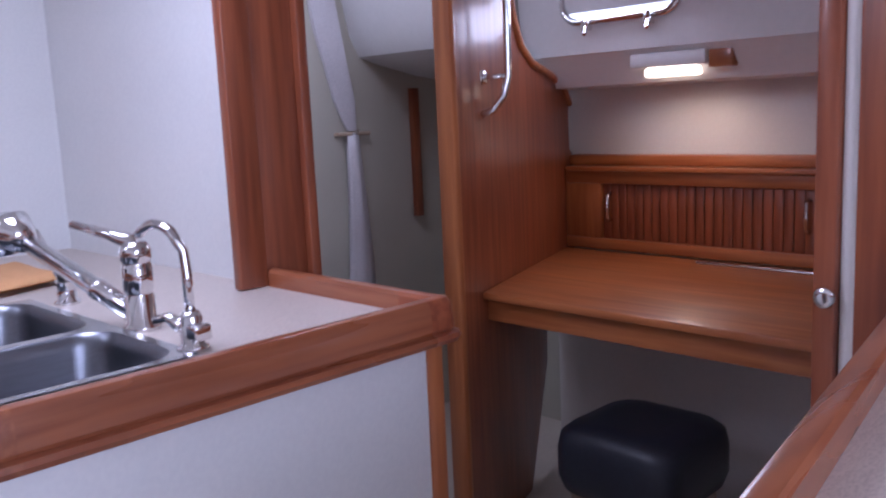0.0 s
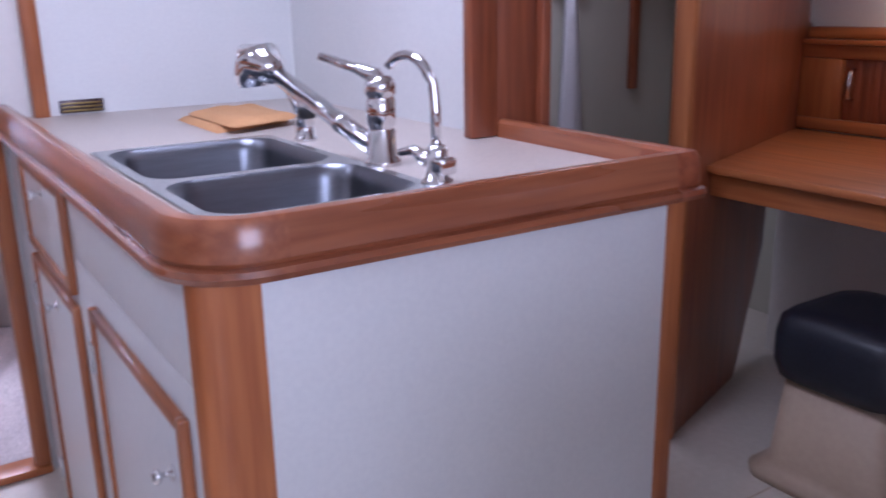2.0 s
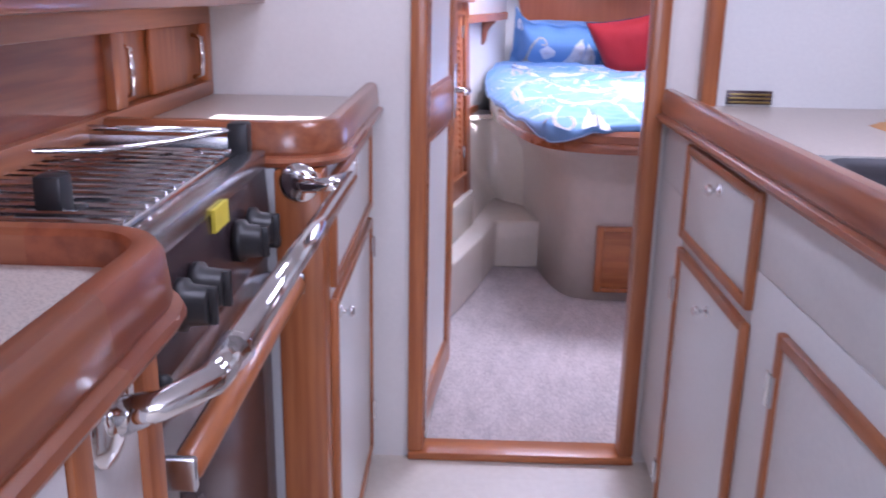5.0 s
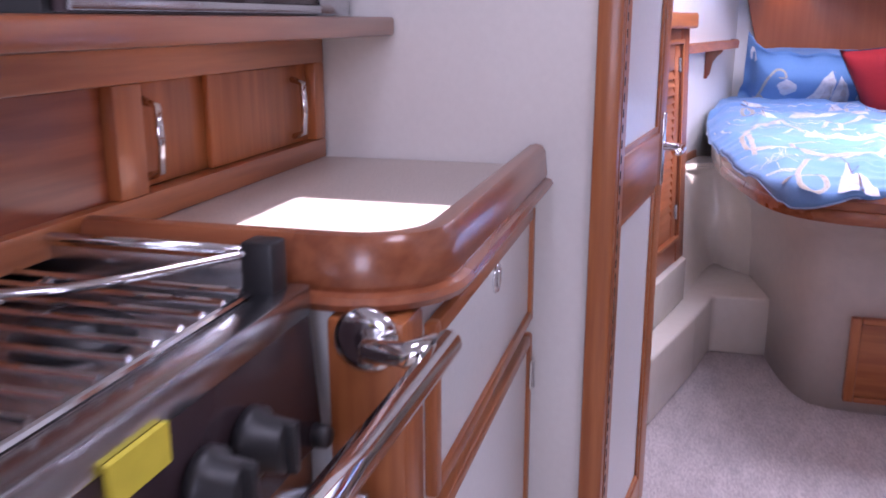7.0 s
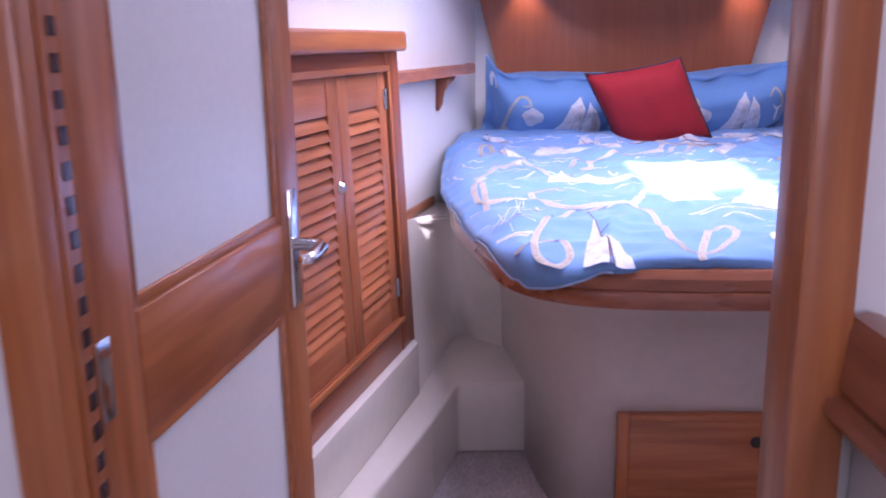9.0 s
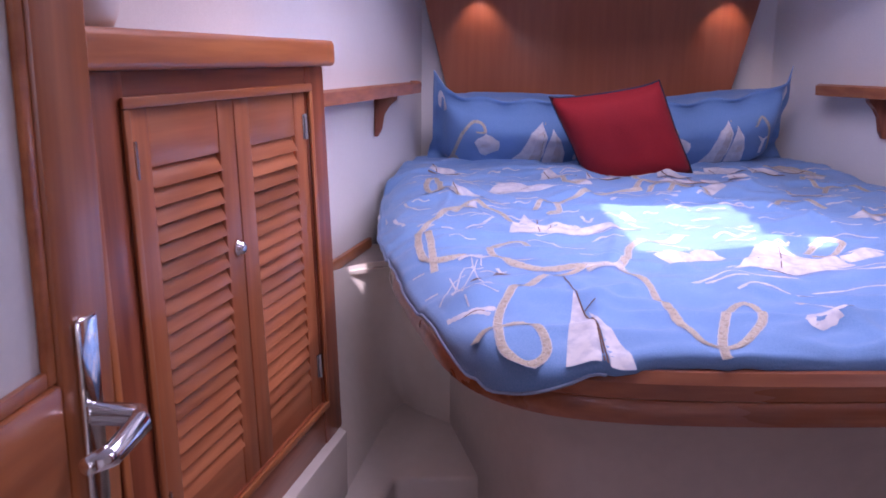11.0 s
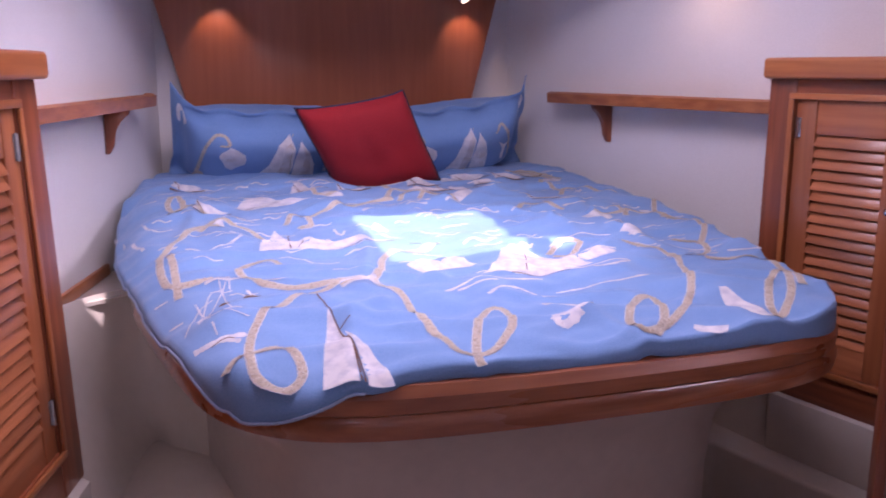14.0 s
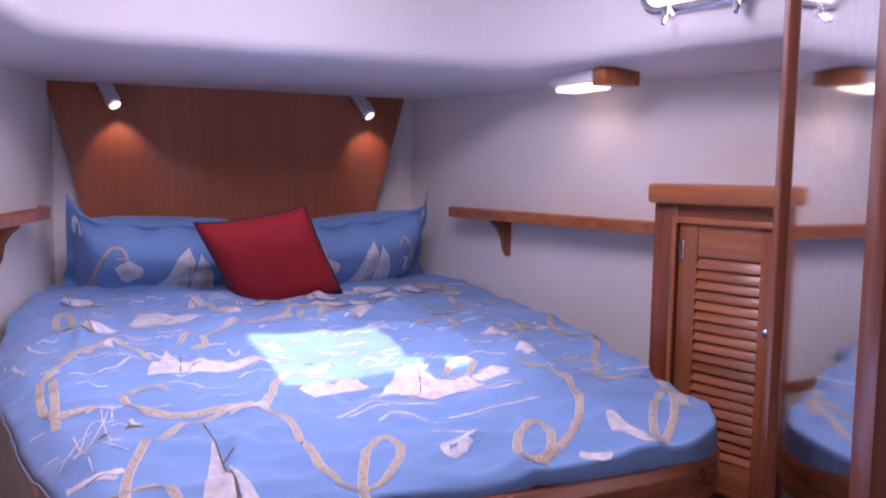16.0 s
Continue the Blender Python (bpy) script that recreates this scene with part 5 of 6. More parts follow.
def groups(doors):
    """Door pairs that share one surround, as spans along the face."""
    spans = []
    for d in doors:
        if spans and abs(spans[-1][1] - d[0]) < 0.004:
            spans[-1][1] = d[1]
        else:
            spans.append([d[0], d[1]])
    return spans


def locker_case(name, m, length, label, doors, cap_over=0.03):
    e = thing(name, m, label, "locker", own=True)
    part("carcass", box(0.0, 0.03, 0.30, length, 0.24, 1.125, 0.0), deep_x, e)
    xs = sorted([0.0, length] + [v for d in doors for v in d[:2]])
    for a, b in zip(xs[::2], xs[1::2]):
        if b - a > 0.004:
            part("stile", box(a, 0.0, 0.30, b, 0.03, 1.125, 0.003), deep_z, e)
    z0, z1 = 0.40, 1.075
    for a, b in ((0.30, z0), (z1, 1.125)):
        part("rail", box(xs[1], 0.002, a, xs[-2], 0.03, b, 0.002), deep_x, e)
    for a, b in zip(xs[1:-1:2], xs[2:-1:2]) if len(doors) == 1 else groups(doors):
        for z in (z1, z0 - 0.016):
            part("bead", box(a - 0.016, -0.008, z, b + 0.016, -0.001, z + 0.016, 0.003), wood_x, e)
        for x in (a - 0.016, b):
            part("bead", box(x, -0.008, z0, x + 0.016, -0.001, z1, 0.003), wood_z, e)
    part("cap", box(-0.005, -cap_over, 1.125, length + 0.004, 0.24, 1.178, 0.010, 3), wood_x, e, "thick cherry cap moulding")
    for d in doors:
        louvre_door(e, d[0] + 0.002, d[1] - 0.002, z0, z1, 0.022, d[2], d[3])
    return e


# port locker: local x runs forward along its face
mL = pose(-2.42, -0.30 - 0.251 * (-2.42 + 3.62), 0, 0, 0, 165.9) @ pose(0, 0, 0.28, -2.1) @ pose(0, 0, -0.28)
locker_case("louvred_locker", mL, 1.765, "long cherry locker with louvred doors along the hull",
            [(0.33, 0.90, None, 0.885), (1.0, 1.33, 1.305, 1.012), (1.33, 1.66, None, 1.645)])
mR = pose(-4.19, 1.536, 0, 0, 0, 14.1)
locker_case("louvred_locker", mR, 0.95, "cherry locker with a single louvred door", [(0.08, 0.385, 0.355, 0.09)])
vase = thing("white_vase", (-3.42, -0.45, 1.178), "white round pot standing on the locker", "pot")
part("pot", lathe([(0.045, 0), (0.055, 0.02), (0.075, 0.10), (0.07, 0.14), (0.062, 0.14)], (-3.42, -0.45, 1.178), 24), panel_white, vase, "", True)
darkv = thing("dark_case", (-3.18, -0.50, 1.178), "dark case lying on the locker", "case")
part("case", box(-3.30, -0.56, 1.179, -3.08, -0.45, 1.26, 0.02, 3), dark_panel, darkv)

# cabin door, standing open
dm = pose(-2.352, -0.312, 0, 0, 0, 172.7)
door = thing("door_1", dm, "open cabin door with white panels in a cherry frame", "door", kind="structure", own=True)
DW, DZ0, DZ1 = 0.53, 0.0, 1.76
for a, b in ((0.0, 0.075), (DW - 0.075, DW)):
    part("stile", box(a, -0.006, DZ0, b, 0.028, DZ1, 0.006), wood_z, door)
for a, b in ((DZ0, 0.09), (0.80, 0.92), (DZ1 - 0.1, DZ1)):
    part("rail", box(0.075, -0.006, a, DW - 0.075, 0.028, b, 0.005), wood_x, door)
for a, b in ((0.09, 0.80), (0.92, DZ1 - 0.1)):
    part("panel", box(0.074, 0.004, a - 0.001, DW - 0.074, 0.018, b + 0.001, 0.0), laminate, door, "white laminate panel")
    for q in ((0.075, a, 0.087, b), (DW - 0.087, a, DW - 0.075, b), (0.087, a, DW - 0.087, a + 0.012), (0.087, b - 0.012, DW - 0.087, b)):
        part("bead", box(q[0], -0.002, q[1], q[2], 0.004, q[3], 0.002), wood_x, door)
for z in (0.10, 0.88, 1.62):
    part("hinge", join(tube([(-0.008, -0.010, z - 0.035), (-0.008, -0.010, z + 0.035)], 0.005, 10), box(-0.006, -0.0085, z - 0.035, 0.022, -0.006, z + 0.035, 0.001)), chrome, door, "chrome butt hinge")
hx = DW - 0.045
hp = part("handle_plate", box(hx - 0.014, -0.012, 0.80, hx + 0.014, -0.006, 0.96, 0.003), chrome, door, "chrome handle plate")
part("handle", tube([(hx, -0.012, 0.885), (hx, -0.045, 0.885), (hx + 0.015, -0.052, 0.885), (hx + 0.05, -0.052, 0.882), (hx - 0.0 + 0.085, -0.048, 0.886)][:2] + [(hx - 0.015, -0.052, 0.885), (hx - 0.06, -0.052, 0.882), (hx - 0.085, -0.048, 0.886)], [0.009, 0.009, 0.009, 0.008, 0.006], 12), chrome, hp, "chrome lever handle", True)

# mirror door on the other side
mm = pose(-3.41, 1.211, 0, 0, 0, -35)
md = thing("door_2", mm, "open door with a tall mirror in a cherry frame", "door", kind="structure", own=True)
for a, b in ((-0.012, 0.045), (0.58, 0.66)):
    part("stile", box(a, -0.008, CF + 0.01, b, 0.025, 1.70, 0.006), deep_z, md)
for a, b in ((CF + 0.01, 0.10), (1.62, 1.70)):
    part("rail", box(0.045, -0.008, a, 0.58, 0.025, b, 0.005), deep_x, md)
part("mirror", box(0.044, 0.002, 0.10, 0.581, 0.008, 1.62, 0.0), mirror_mat, md, "tall mirror")
part("backing", box(0.044, 0.0095, 0.10, 0.581, 0.024, 1.62, 0.0), deep_x, md)
structure("wall_head_compartment", prism([(-2.36, 0.86), (-2.86, 0.86), (-2.86, 0.90), (-2.36, 0.90)], CF, 1.96), panel_white, "plain partition wall", "wall")

# ---- printed pattern of the bed linen ----
def on_duvet(lift=0.0009):
    def surf(p):
        z, e = duvet_z(p.x, p.y), 0.004
        n = Vector((z - duvet_z(p.x + e, p.y), z - duvet_z(p.x, p.y + e), e)).normalized()
        return Vector((p.x, p.y, z)) + n * lift
    return surf


def on_pillow(outer, seed, lift=0.0014):
    return lambda p: pillow_point(p.x, p.y, -1, outer, seed, lift)


def ribbon(pts, w, surf, closed=False, twist=0.0):
    """A printed band along pts; twist gives its edge the lay of a rope."""
    bm = bmesh.new()
    n, rows = len(pts), []
    for i, p in enumerate(pts):
        a = pts[(i - 1) % n] if closed or i else p
        c = pts[(i + 1) % n] if closed or i < n - 1 else p
        d = (c - a)
        d = d.normalized() if d.length else Vector((1, 0))
        s = Vector((-d.y, d.x))
        ww = w * (1 + twist * math.sin(i * 2.4))
        rows.append([bm.verts.new(surf(p + s * ww * q)) for q in (-0.5, -0.17, 0.17, 0.5)])
    for i in range(n if closed else n - 1):
        a, c = rows[i], rows[(i + 1) % n]
        for k in range(3):
            bm.faces.new((a[k], a[k + 1], c[k + 1], c[k]))
    return bm


def patch(pts, surf, grow=0.0):
    bm = bmesh.new()
    bm.faces.new([bm.verts.new((p[0], p[1], 0)) for p in pts])
    bmesh.ops.triangulate(bm, faces=bm.faces)
    bmesh.ops.subdivide_edges(bm, edges=bm.edges, cuts=3, use_grid_fill=True)
    bmesh.ops.subdivide_edges(bm, edges=bm.edges, cuts=1 if len(bm.faces) > 600 else 2, use_grid_fill=True)
    for v in bm.verts:
        v.co = surf(Vector((v.co.x, v.co.y)))
    return bm


def puffs(x, y, rx, ry, n=9, seed=0):
    rnd = random.Random(seed)
    return [(x + rx * (1 + 0.28 * rnd.uniform(-1, 1)) * math.cos(k * math.tau / n), y + ry * (1 + 0.28 * rnd.uniform(-1, 1)) * math.sin(k * math.tau / n)) for k in range(n)]


top = on_duvet()
over = on_duvet(0.0019)


def lay(pts, w, surf, step=0.011):
    """Slanted strokes across a rope, as its twist is printed."""
    bm, run = bmesh.new(), 0.0
    for a, b in zip(pts, pts[1:]):
        run += (b - a).length
        if run < step:
            continue
        run = 0.0
        d = (b - a).normalized()
        s = Vector((-d.y, d.x))
        q = [b - s * w * 0.45 - d * 0.005, b - s * w * 0.45 - d * 0.0015, b + s * w * 0.45 + d * 0.005, b + s * w * 0.45 + d * 0.0015]
        bm.faces.new([bm.verts.new(surf(v)) for v in q])
    return bm


def rope(pts, closed=False, w=0.015, per=12):
    line = spline(pts, per, closed)
    part("rope_edge", ribbon(line, w * 1.12, top, closed, 0.06), print_white, dv)
    part("rope_print", ribbon(line, w * 0.9, over, closed, 0.10), print_rope, dv, "twisted rope print")
    part("rope_lay", lay(line, w * 0.85, on_duvet(0.0030)), print_shade, dv)


def sailboat(x, y, s, lean=1.0, spread=0.5):
    """A printed boat: two sails, a hull line and a mast; s is its length across the berth."""
    part("sail_print", patch([(x, y - 0.15 * s), (x - 0.95 * s * spread * 2, y - 0.05 * s), (x - 0.55 * s * spread * 2, y + 0.12 * s), (x - 0.10 * s, y + 0.75 * s * lean), (x + 0.02, y + 0.4 * s)], top), print_white, dv, "white sails print")
    part("hull_print", ribbon(spline([(x + 0.012, y - 0.2 * s), (x + 0.022, y + 0.2 * s), (x + 0.004, y + 0.75 * s)], 6), 0.008, over), print_dark, dv, "dark hull print")
    part("mast_print", ribbon(spline([(x + 0.01, y + 0.06 * s), (x - 0.9 * s * spread * 2, y - 0.04 * s)], 6), 0.0035, over), print_dark, dv)


def wave(x, y, w, bend=0.012, thick=0.008):
    part("wave_print", ribbon(spline([(x, y - w / 2), (x - bend, y - w / 6), (x + bend * 0.4, y + w / 6), (x - bend * 0.3, y + w / 2)], 5), thick, top), print_white, dv)


def cloud(x, y, rx, ry, seed):
    part("cloud_print", patch(puffs(x, y, rx, ry, 10, seed), top), print_white, dv, "white cloud print")


print_shade = mat("rope_shade_print", (0.34, 0.29, 0.24), 0.8, second=(0.62, 0.56, 0.47), scale=240, band=(0.42, 0.58))
def sail(pts, material=None):
    part("sail_print", patch(pts, top), material or print_white, dv, "sail print")


def stroke(pts, w=0.0075):
    part("wave_print", ribbon(spline(pts, 6), w, top, False, 0.25), print_white, dv)


def spar(pts, w=0.0028, material=None):
    part("mast_print", ribbon(spline(pts, 6), w, on_duvet(0.0017)), material or print_dark, dv)


# ropes, boats, clouds and waves printed on the duvet
rope([(-3.574, 0.096), (-3.598, 0.117), (-3.623, 0.151), (-3.629, 0.183), (-3.587, 0.207), (-3.53, 0.208), (-3.506, 0.187), (-3.509, 0.162), (-3.541, 0.141), (-3.601, 0.136), (-3.703, 0.151), (-3.801, 0.192), (-3.875, 0.244), (-3.916, 0.306), (-3.939, 0.362)])
rope([(-3.918, 0.415), (-3.801, 0.447), (-3.647, 0.439), (-3.544, 0.451), (-3.513, 0.481), (-3.528, 0.528), (-3.597, 0.579), (-3.67, 0.595), (-3.694, 0.577), (-3.653, 0.542), (-3.56, 0.5), (-3.493, 0.48), (-3.474, 0.479)])
rope([(-3.938, 0.344), (-3.959, 0.245), (-4.002, 0.183), (-4.057, 0.16), (-4.121, 0.184), (-4.131, 0.234), (-4.089, 0.252)])
rope([(-3.943, 0.418), (-3.986, 0.444), (-4.07, 0.468), (-4.119, 0.508), (-4.156, 0.575), (-4.215, 0.649)])
rope([(-3.986, 1.138), (-3.847, 1.084), (-3.702, 1.002), (-3.595, 0.916), (-3.536, 0.847), (-3.507, 0.797), (-3.517, 0.775), (-3.576, 0.793), (-3.662, 0.854), (-3.695, 0.904), (-3.635, 0.894), (-3.549, 0.847), (-3.497, 0.8)])
rope([(-3.968, 1.127), (-4.029, 1.105), (-4.066, 1.051)])
rope([(-3.954, 1.118), (-3.954, 1.191), (-4.004, 1.248), (-4.08, 1.276), (-4.13, 1.229)])
rope([(-4.065, 1.269), (-4.207, 1.374), (-4.295, 1.386), (-4.346, 1.366), (-4.418, 1.36), (-4.669, 1.501)])
rope([(-3.938, 1.195), (-3.92, 1.288), (-3.859, 1.314), (-3.758, 1.274), (-3.638, 1.188), (-3.545, 1.098), (-3.538, 1.071), (-3.616, 1.118), (-3.733, 1.214), (-3.79, 1.291), (-3.745, 1.286), (-3.657, 1.232)])
rope([(-3.961, 0.039), (-4.063, 0.036), (-4.189, 0.03), (-4.221, 0.012), (-4.155, 0.006), (-4.057, 0.015), (-4.013, 0.041), (-4.019, 0.106)])
rope([(-4.243, 0.003), (-4.332, 0.043), (-4.448, 0.093), (-4.472, 0.15)])
rope([(-4.644, 0.059), (-4.718, 0.034), (-4.824, 0.036), (-4.85, 0.062), (-4.756, 0.071), (-4.642, 0.073)])
rope([(-4.555, 0.393), (-4.644, 0.488), (-4.702, 0.583), (-4.737, 0.664)])
rope([(-4.936, 0.455), (-4.795, 0.468), (-4.838, 0.519)])
rope([(-4.49, 0.316), (-4.551, 0.344), (-4.531, 0.374), (-4.478, 0.38), (-4.447, 0.345)])
rope([(-4.069, 0.863), (-4.126, 0.919), (-4.101, 0.958), (-4.044, 0.908), (-4.048, 0.867)])
rope([(-4.439, 1.163), (-4.471, 1.224), (-4.422, 1.251), (-4.379, 1.183), (-4.399, 1.151)])
rope([(-5.028, 1.273), (-4.911, 1.23), (-4.812, 1.245)])
sail([(-3.756, 0.289), (-3.571, 0.248), (-3.485, 0.231), (-3.474, 0.284), (-3.542, 0.293), (-3.659, 0.299)])
sail([(-3.674, 0.303), (-3.599, 0.315), (-3.471, 0.338), (-3.471, 0.297), (-3.538, 0.299)])
sail([(-4.447, 0.282), (-4.318, 0.239), (-4.195, 0.217), (-4.172, 0.283), (-4.192, 0.357), (-4.219, 0.469), (-4.224, 0.525), (-4.275, 0.427), (-4.345, 0.357), (-4.371, 0.306)])
sail([(-3.923, 0.641), (-3.997, 0.702), (-4.136, 0.794), (-4.114, 0.823), (-4.06, 0.837), (-3.977, 0.902), (-3.934, 0.908), (-3.912, 0.83), (-3.896, 0.706)])
sail([(-4.702, 0.205), (-4.812, 0.239), (-4.884, 0.299), (-4.816, 0.347), (-4.74, 0.376), (-4.698, 0.431), (-4.674, 0.318)])
sail([(-4.707, 0.826), (-4.804, 0.914), (-4.749, 0.922), (-4.662, 0.85)])
cloud(-3.998, 0.566, 0.038, 0.055, 26)
cloud(-4.957, 0.427, 0.067, 0.032, 27)
cloud(-3.583, 1.04, 0.106, 0.021, 28)
cloud(-3.503, 0.912, 0.024, 0.034, 29)
cloud(-3.99, 0.952, 0.022, 0.046, 30)
cloud(-4.167, 1.139, 0.032, 0.026, 31)
cloud(-4.392, 0.54, 0.041, 0.02, 32)
cloud(-4.028, 0.627, 0.026, 0.035, 33)
cloud(-4.382, 0.197, 0.022, 0.027, 34)
cloud(-4.472, 0.15, 0.047, 0.011, 35)
stroke([(-3.835, 0.535), (-3.862, 0.618), (-3.836, 0.681), (-3.853, 0.751)])
stroke([(-3.77, 0.601), (-3.802, 0.667), (-3.785, 0.708)])
stroke([(-3.896, 0.706), (-3.913, 0.817), (-3.913, 0.924), (-3.921, 0.984)])
stroke([(-3.79, 0.752), (-3.797, 0.837), (-3.797, 0.965)])
stroke([(-3.743, 0.7), (-3.75, 0.733)])
stroke([(-3.833, 0.56), (-3.834, 0.644)])
stroke([(-3.897, 0.889), (-3.879, 0.933), (-3.913, 0.986)])
stroke([(-3.687, 0.677), (-3.697, 0.714), (-3.675, 0.755), (-3.633, 0.745), (-3.611, 0.701), (-3.613, 0.669), (-3.582, 0.665), (-3.603, 0.713)], 0.016)
stroke([(-3.791, 0.066), (-3.789, 0.1), (-3.808, 0.144)], 0.016)
stroke([(-3.689, 0.055), (-3.693, 0.084), (-3.708, 0.142)], 0.016)
stroke([(-3.691, 0.072), (-3.692, 0.104), (-3.683, 0.13)], 0.016)
stroke([(-4.151, 0.311), (-4.09, 0.338), (-4.107, 0.379)])
stroke([(-4.426, 0.429), (-4.363, 0.438), (-4.402, 0.453)])
stroke([(-4.247, 0.287), (-4.253, 0.355)])
stroke([(-3.966, 0.168), (-3.919, 0.179)])
stroke([(-4.178, 0.943), (-4.208, 1.02), (-4.179, 1.083)])
stroke([(-4.163, 0.876), (-4.181, 0.929)])
stroke([(-4.262, 1.112), (-4.218, 1.185), (-4.247, 1.252)])
stroke([(-4.063, 1.171), (-4.021, 1.221), (-4.026, 1.302)])
stroke([(-3.971, 1.279), (-3.957, 1.362)])
stroke([(-4.604, 0.544), (-4.653, 0.605)])
stroke([(-4.284, 0.149), (-4.328, 0.192)])
stroke([(-4.582, 0.276), (-4.619, 0.342)])
stroke([(-4.631, 0.132), (-4.539, 0.198), (-4.553, 0.258)])
stroke([(-4.83, 0.128), (-4.768, 0.171)])
stroke([(-4.281, 0.428), (-4.297, 0.488), (-4.254, 0.561)])
stroke([(-4.602, 0.174), (-4.518, 0.239)])
stroke([(-4.613, -0.043), (-4.482, -0.001), (-4.482, 0.04)])
stroke([(-4.447, -0.055), (-4.318, -0.028)])
stroke([(-4.812, -0.029), (-4.826, 0.002)])
stroke([(-4.705, -0.106), (-4.509, -0.078)])
stroke([(-3.851, 0.013), (-3.85, 0.043)])
stroke([(-3.98, -0.006), (-3.978, 0.018)])
spar([(-3.863, 0.288), (-3.697, 0.295), (-3.555, 0.296), (-3.474, 0.293)])
spar([(-3.681, 0.297), (-3.705, 0.319)])
spar([(-3.635, 0.3), (-3.476, 0.288)])
spar([(-4.406, 0.311), (-4.182, 0.286)])
spar([(-4.343, 0.343), (-4.202, 0.307)])
spar([(-4.192, 0.357), (-4.205, 0.439), (-4.222, 0.532)])
spar([(-3.897, 0.7), (-3.899, 0.771), (-3.904, 0.839)])
spar([(-4.702, 0.213), (-4.714, 0.26), (-4.709, 0.331)])
spar([(-4.11, 0.817), (-3.913, 0.745)])
spar([(-3.681, 0.083), (-3.696, 0.107), (-3.694, 0.121)])
spar([(-3.788, 0.085), (-3.804, 0.111)])
sail([(-3.948, 0.164), (-3.881, 0.151), (-3.907, 0.19)], print_dark)
sail([(-3.886, 0.118), (-3.859, 0.105), (-3.866, 0.129)], print_dark)
spar([(-3.768, 0.069), (-3.946, 0.096), (-3.976, 0.119)], 0.003, print_white)
spar([(-3.801, 0.086), (-4.013, 0.133), (-3.973, 0.136)], 0.003, print_white)
spar([(-3.715, 0.095), (-3.903, 0.067)], 0.003, print_white)
spar([(-3.771, 0.128), (-4.016, 0.117)], 0.003, print_white)
spar([(-3.756, 0.044), (-3.857, 0.069), (-3.91, 0.099)], 0.003, print_white)
spar([(-3.78, 0.114), (-3.763, 0.152)], 0.003, print_white)
# knot where the ropes meet
for k in range(5):
    part("knot_print", ribbon(spline([(-3.955 + 0.014 * k, 0.345), (-3.93 + 0.02 * math.sin(-0.9 + k * 0.45), 0.385), (-3.955 + 0.014 * (4 - k), 0.425)], 6), 0.012, on_duvet(0.0021)), print_rope if k % 2 else print_white, dv)
rnd = random.Random(11)
for k in range(190):
    x, y = rnd.uniform(-5.15, -3.9), rnd.uniform(0.0, 1.38)
    if inside(x, y) > 0.05:
        wave(x, y, rnd.uniform(0.03, 0.08), rnd.uniform(0.004, 0.012), rnd.uniform(0.004, 0.007))
for k in range(40):
    x, y = rnd.uniform(-5.12, -4.35), rnd.uniform(0.02, 1.36)
    if inside(x, y) > 0.06 and not (-4.6 < x and 0.2 < y < 0.9):
        if k % 3 == 0:
            cloud(x, y, rnd.uniform(0.02, 0.04), rnd.uniform(0.03, 0.05), k)
        elif k % 3 == 1:
            sailboat(x, y, rnd.uniform(0.10, 0.15), 0.9, 0.4)
        else:
            r = rnd.uniform(0.03, 0.06)
            rope([(x, y - r), (x - r * 1.6, y), (x - r * 0.6, y + r), (x + r * 0.8, y + r * 1.8)], False, 0.015)

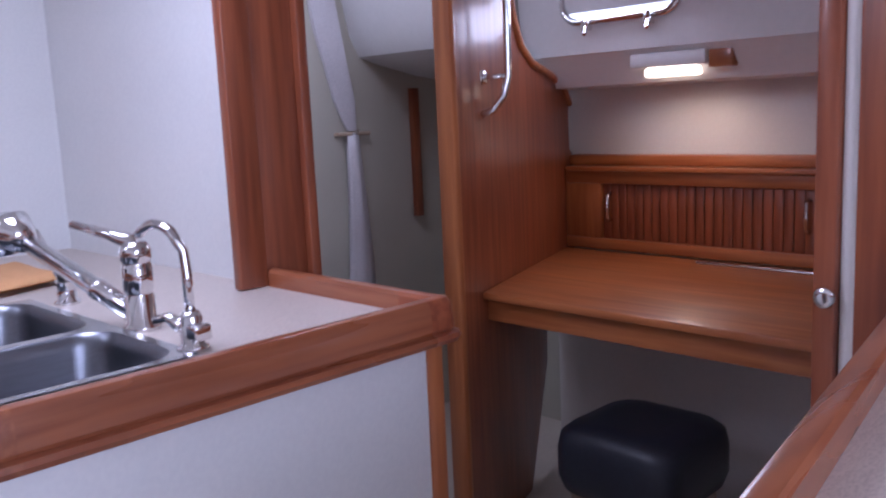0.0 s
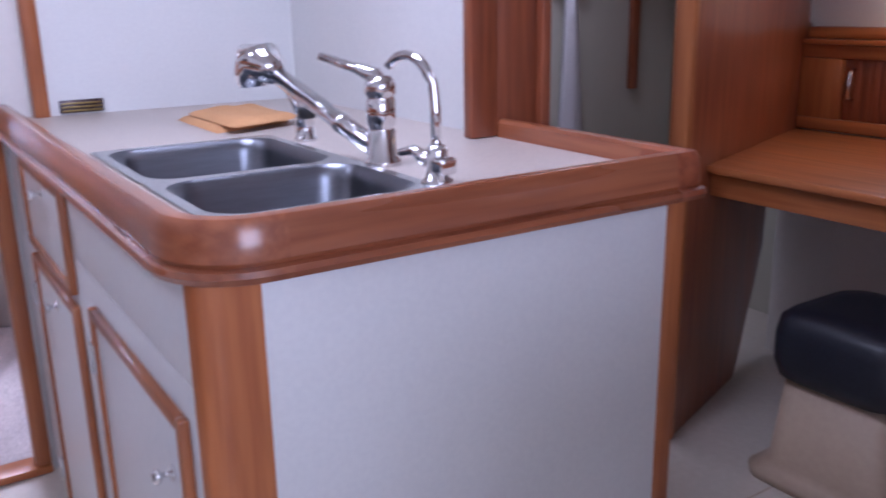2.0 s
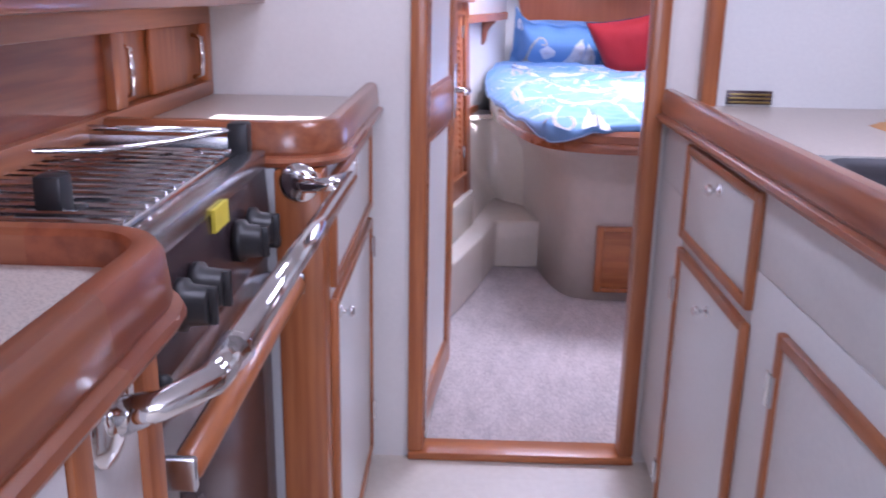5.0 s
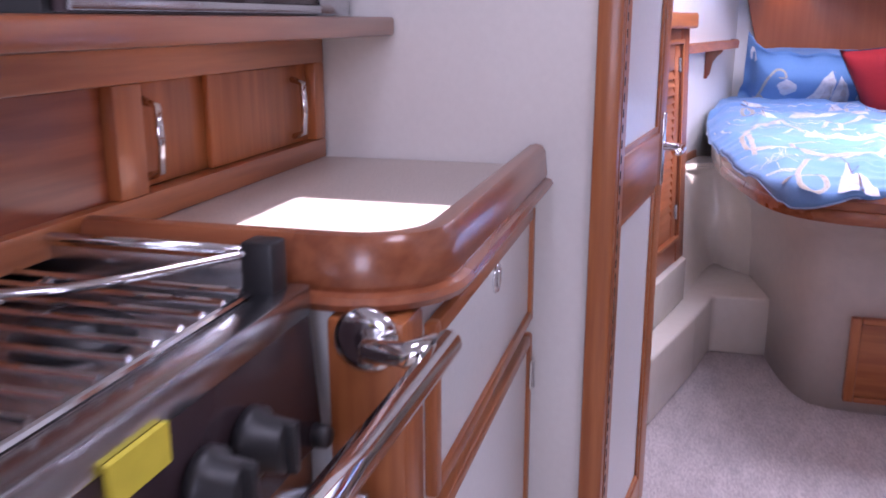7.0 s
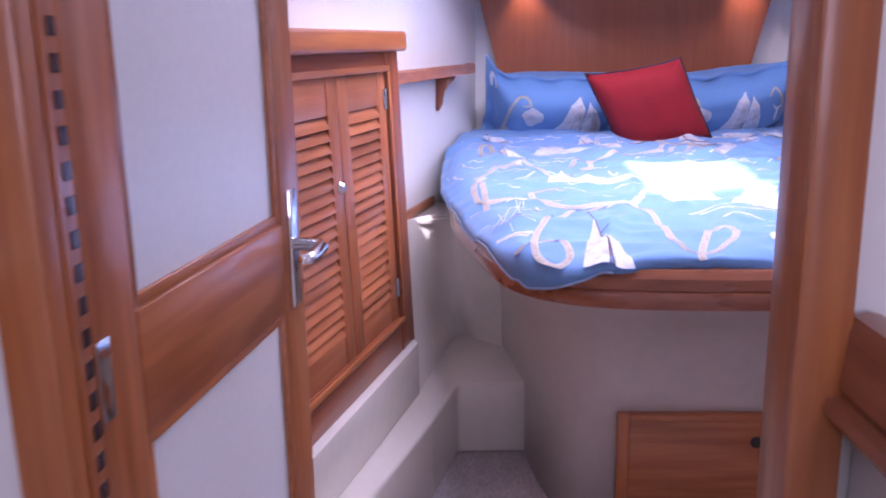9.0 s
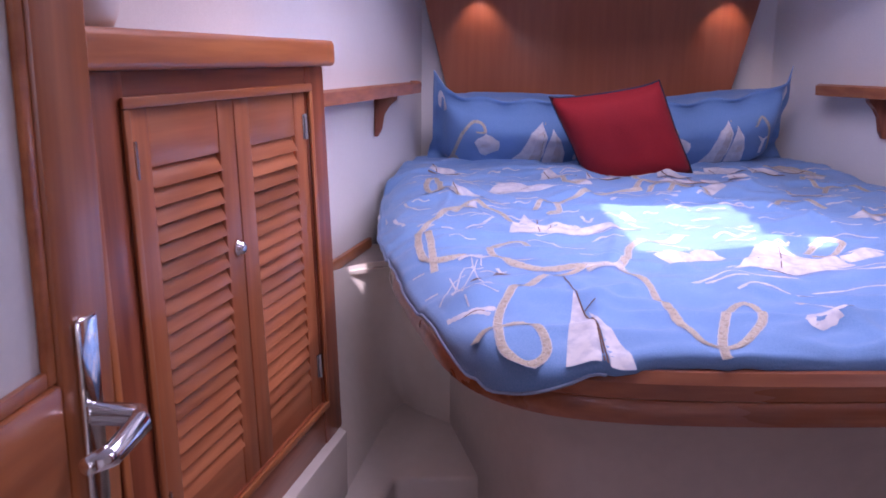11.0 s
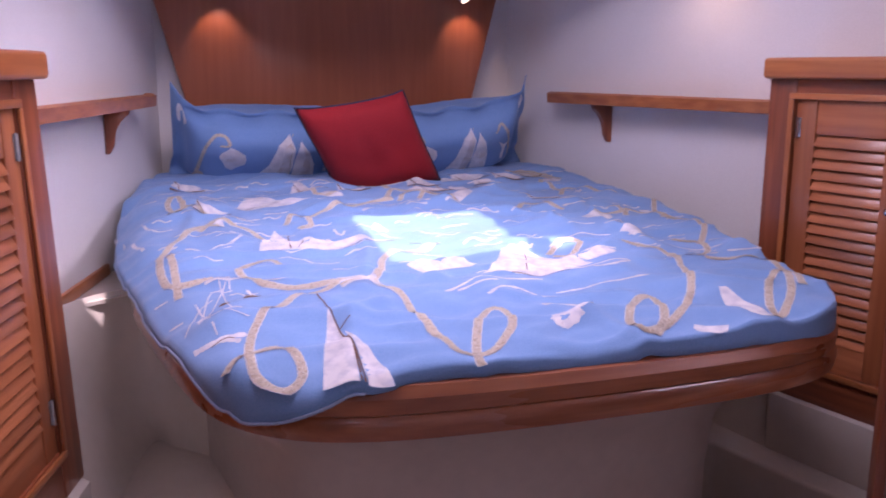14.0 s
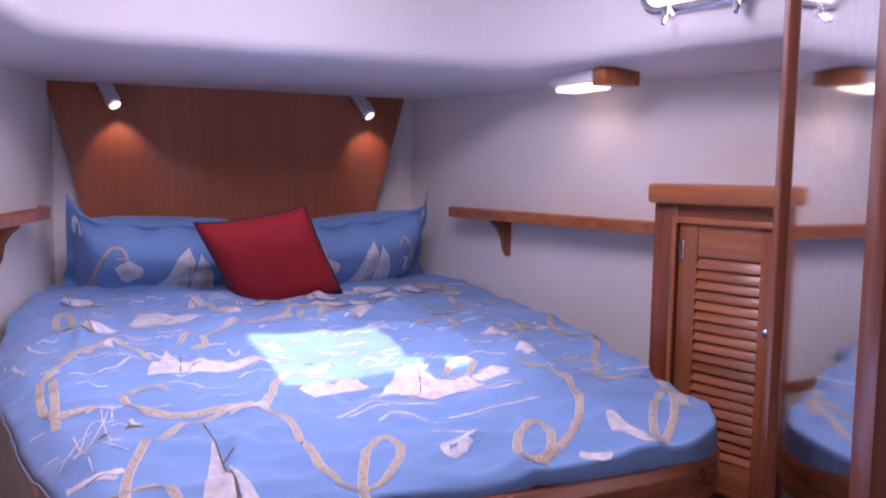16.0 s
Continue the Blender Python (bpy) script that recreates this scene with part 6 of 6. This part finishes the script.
# pillow prints
# white print brightened to stand in for light missing on the pillows
pillow_lit_white = mat("pillow_lit_white_print", (0.78, 0.76, 0.76), 0.8, second=(0.66, 0.64, 0.66), scale=45, band=(0.42, 0.62))
sail_shade = mat("sail_shade_print", (0.62, 0.55, 0.52), 0.8, second=(0.70, 0.68, 0.70), scale=30, band=(0.4, 0.6))
for p, outer, seed in PILLOWS:
    s, s2, s3 = on_pillow(outer, seed), on_pillow(outer, seed, 0.0026), on_pillow(outer, seed, 0.0036)
    start, wide = (-0.15, 1.1) if outer < 0 else (-0.12, 0.9)
    def at(pts):
        return [(start + (u + 0.12) * wide, v) for u, v in pts]
    part("sail_print", patch(at([(-0.12, -0.40), (0.04, 0.02), (0.13, 0.60), (0.24, 0.74), (0.30, 0.50), (0.28, -0.10), (0.22, -0.46), (0.02, -0.48)]), s), pillow_lit_white, p, "white ship's sails print")
    part("sail_print", patch(at([(0.26, -0.48), (0.31, 0.30), (0.35, 0.66), (0.44, 0.40), (0.50, -0.05), (0.50, -0.46)]), s), pillow_lit_white, p)
    part("sail_shade", patch(at([(0.10, -0.42), (0.17, 0.05), (0.20, 0.55), (0.26, 0.62), (0.25, 0.0), (0.22, -0.44)]), s2), sail_shade, p)
    part("sail_shade", patch(at([(0.36, -0.42), (0.40, 0.20), (0.38, 0.58), (0.45, 0.22), (0.47, -0.40)]), s2), sail_shade, p)
    part("hull_print", ribbon(spline([Vector(q) for q in at([(-0.10, -0.52), (0.20, -0.60), (0.52, -0.52)])], 8), 0.04, s2), print_dark, p, "dark ship's hull print")
    part("mast_print", ribbon(spline([Vector(q) for q in at([(0.24, -0.50), (0.27, 0.74)])], 6), 0.008, s3), print_rope, p)
    part("cloud_print", patch(puffs(-0.36, 0.20, 0.16, 0.30, 11, 4), s), pillow_lit_white, p, "white cloud print")
    part("cloud_shade", patch(puffs(-0.35, 0.16, 0.09, 0.16, 8, 9), s2), sail_shade, p)
    part("rope_print", ribbon(spline([(-0.80, -0.70), (-0.74, -0.20), (-0.66, 0.40), (-0.56, 0.68), (-0.44, 0.70), (-0.40, 0.58), (-0.50, 0.55)], 9), 0.035, s, False, 0.1), print_rope, p, "twisted rope print")
    part("rope_print", ribbon(spline([(0.52, 0.55), (0.60, 0.70), (0.70, 0.40), (0.76, -0.10), (0.82, -0.60)], 9), 0.03, s, False, 0.1), print_rope, p)
    part("bird_print", patch([(0.58, 0.26), (0.66, 0.12), (0.76, 0.14), (0.70, 0.02), (0.68, -0.34), (0.64, -0.30), (0.65, 0.0)], s), pillow_lit_white, p)
    part("cloud_print", patch(puffs(0.90 * outer, 0.70, 0.05, 0.16, 9, 6), s), pillow_lit_white, p)
    part("cloud_print", patch(puffs(-0.72, -0.45, 0.05, 0.16, 9, 7), s), print_rope, p)
    for k in range(16):
        u, v = -0.78 + k * 0.10, (-0.62, -0.74, -0.90, -0.52)[k % 4]
        part("wave_print", ribbon(spline([(u - 0.07, v), (u, v + 0.05), (u + 0.08, v - 0.03)], 5), 0.022, s), pillow_lit_white, p)
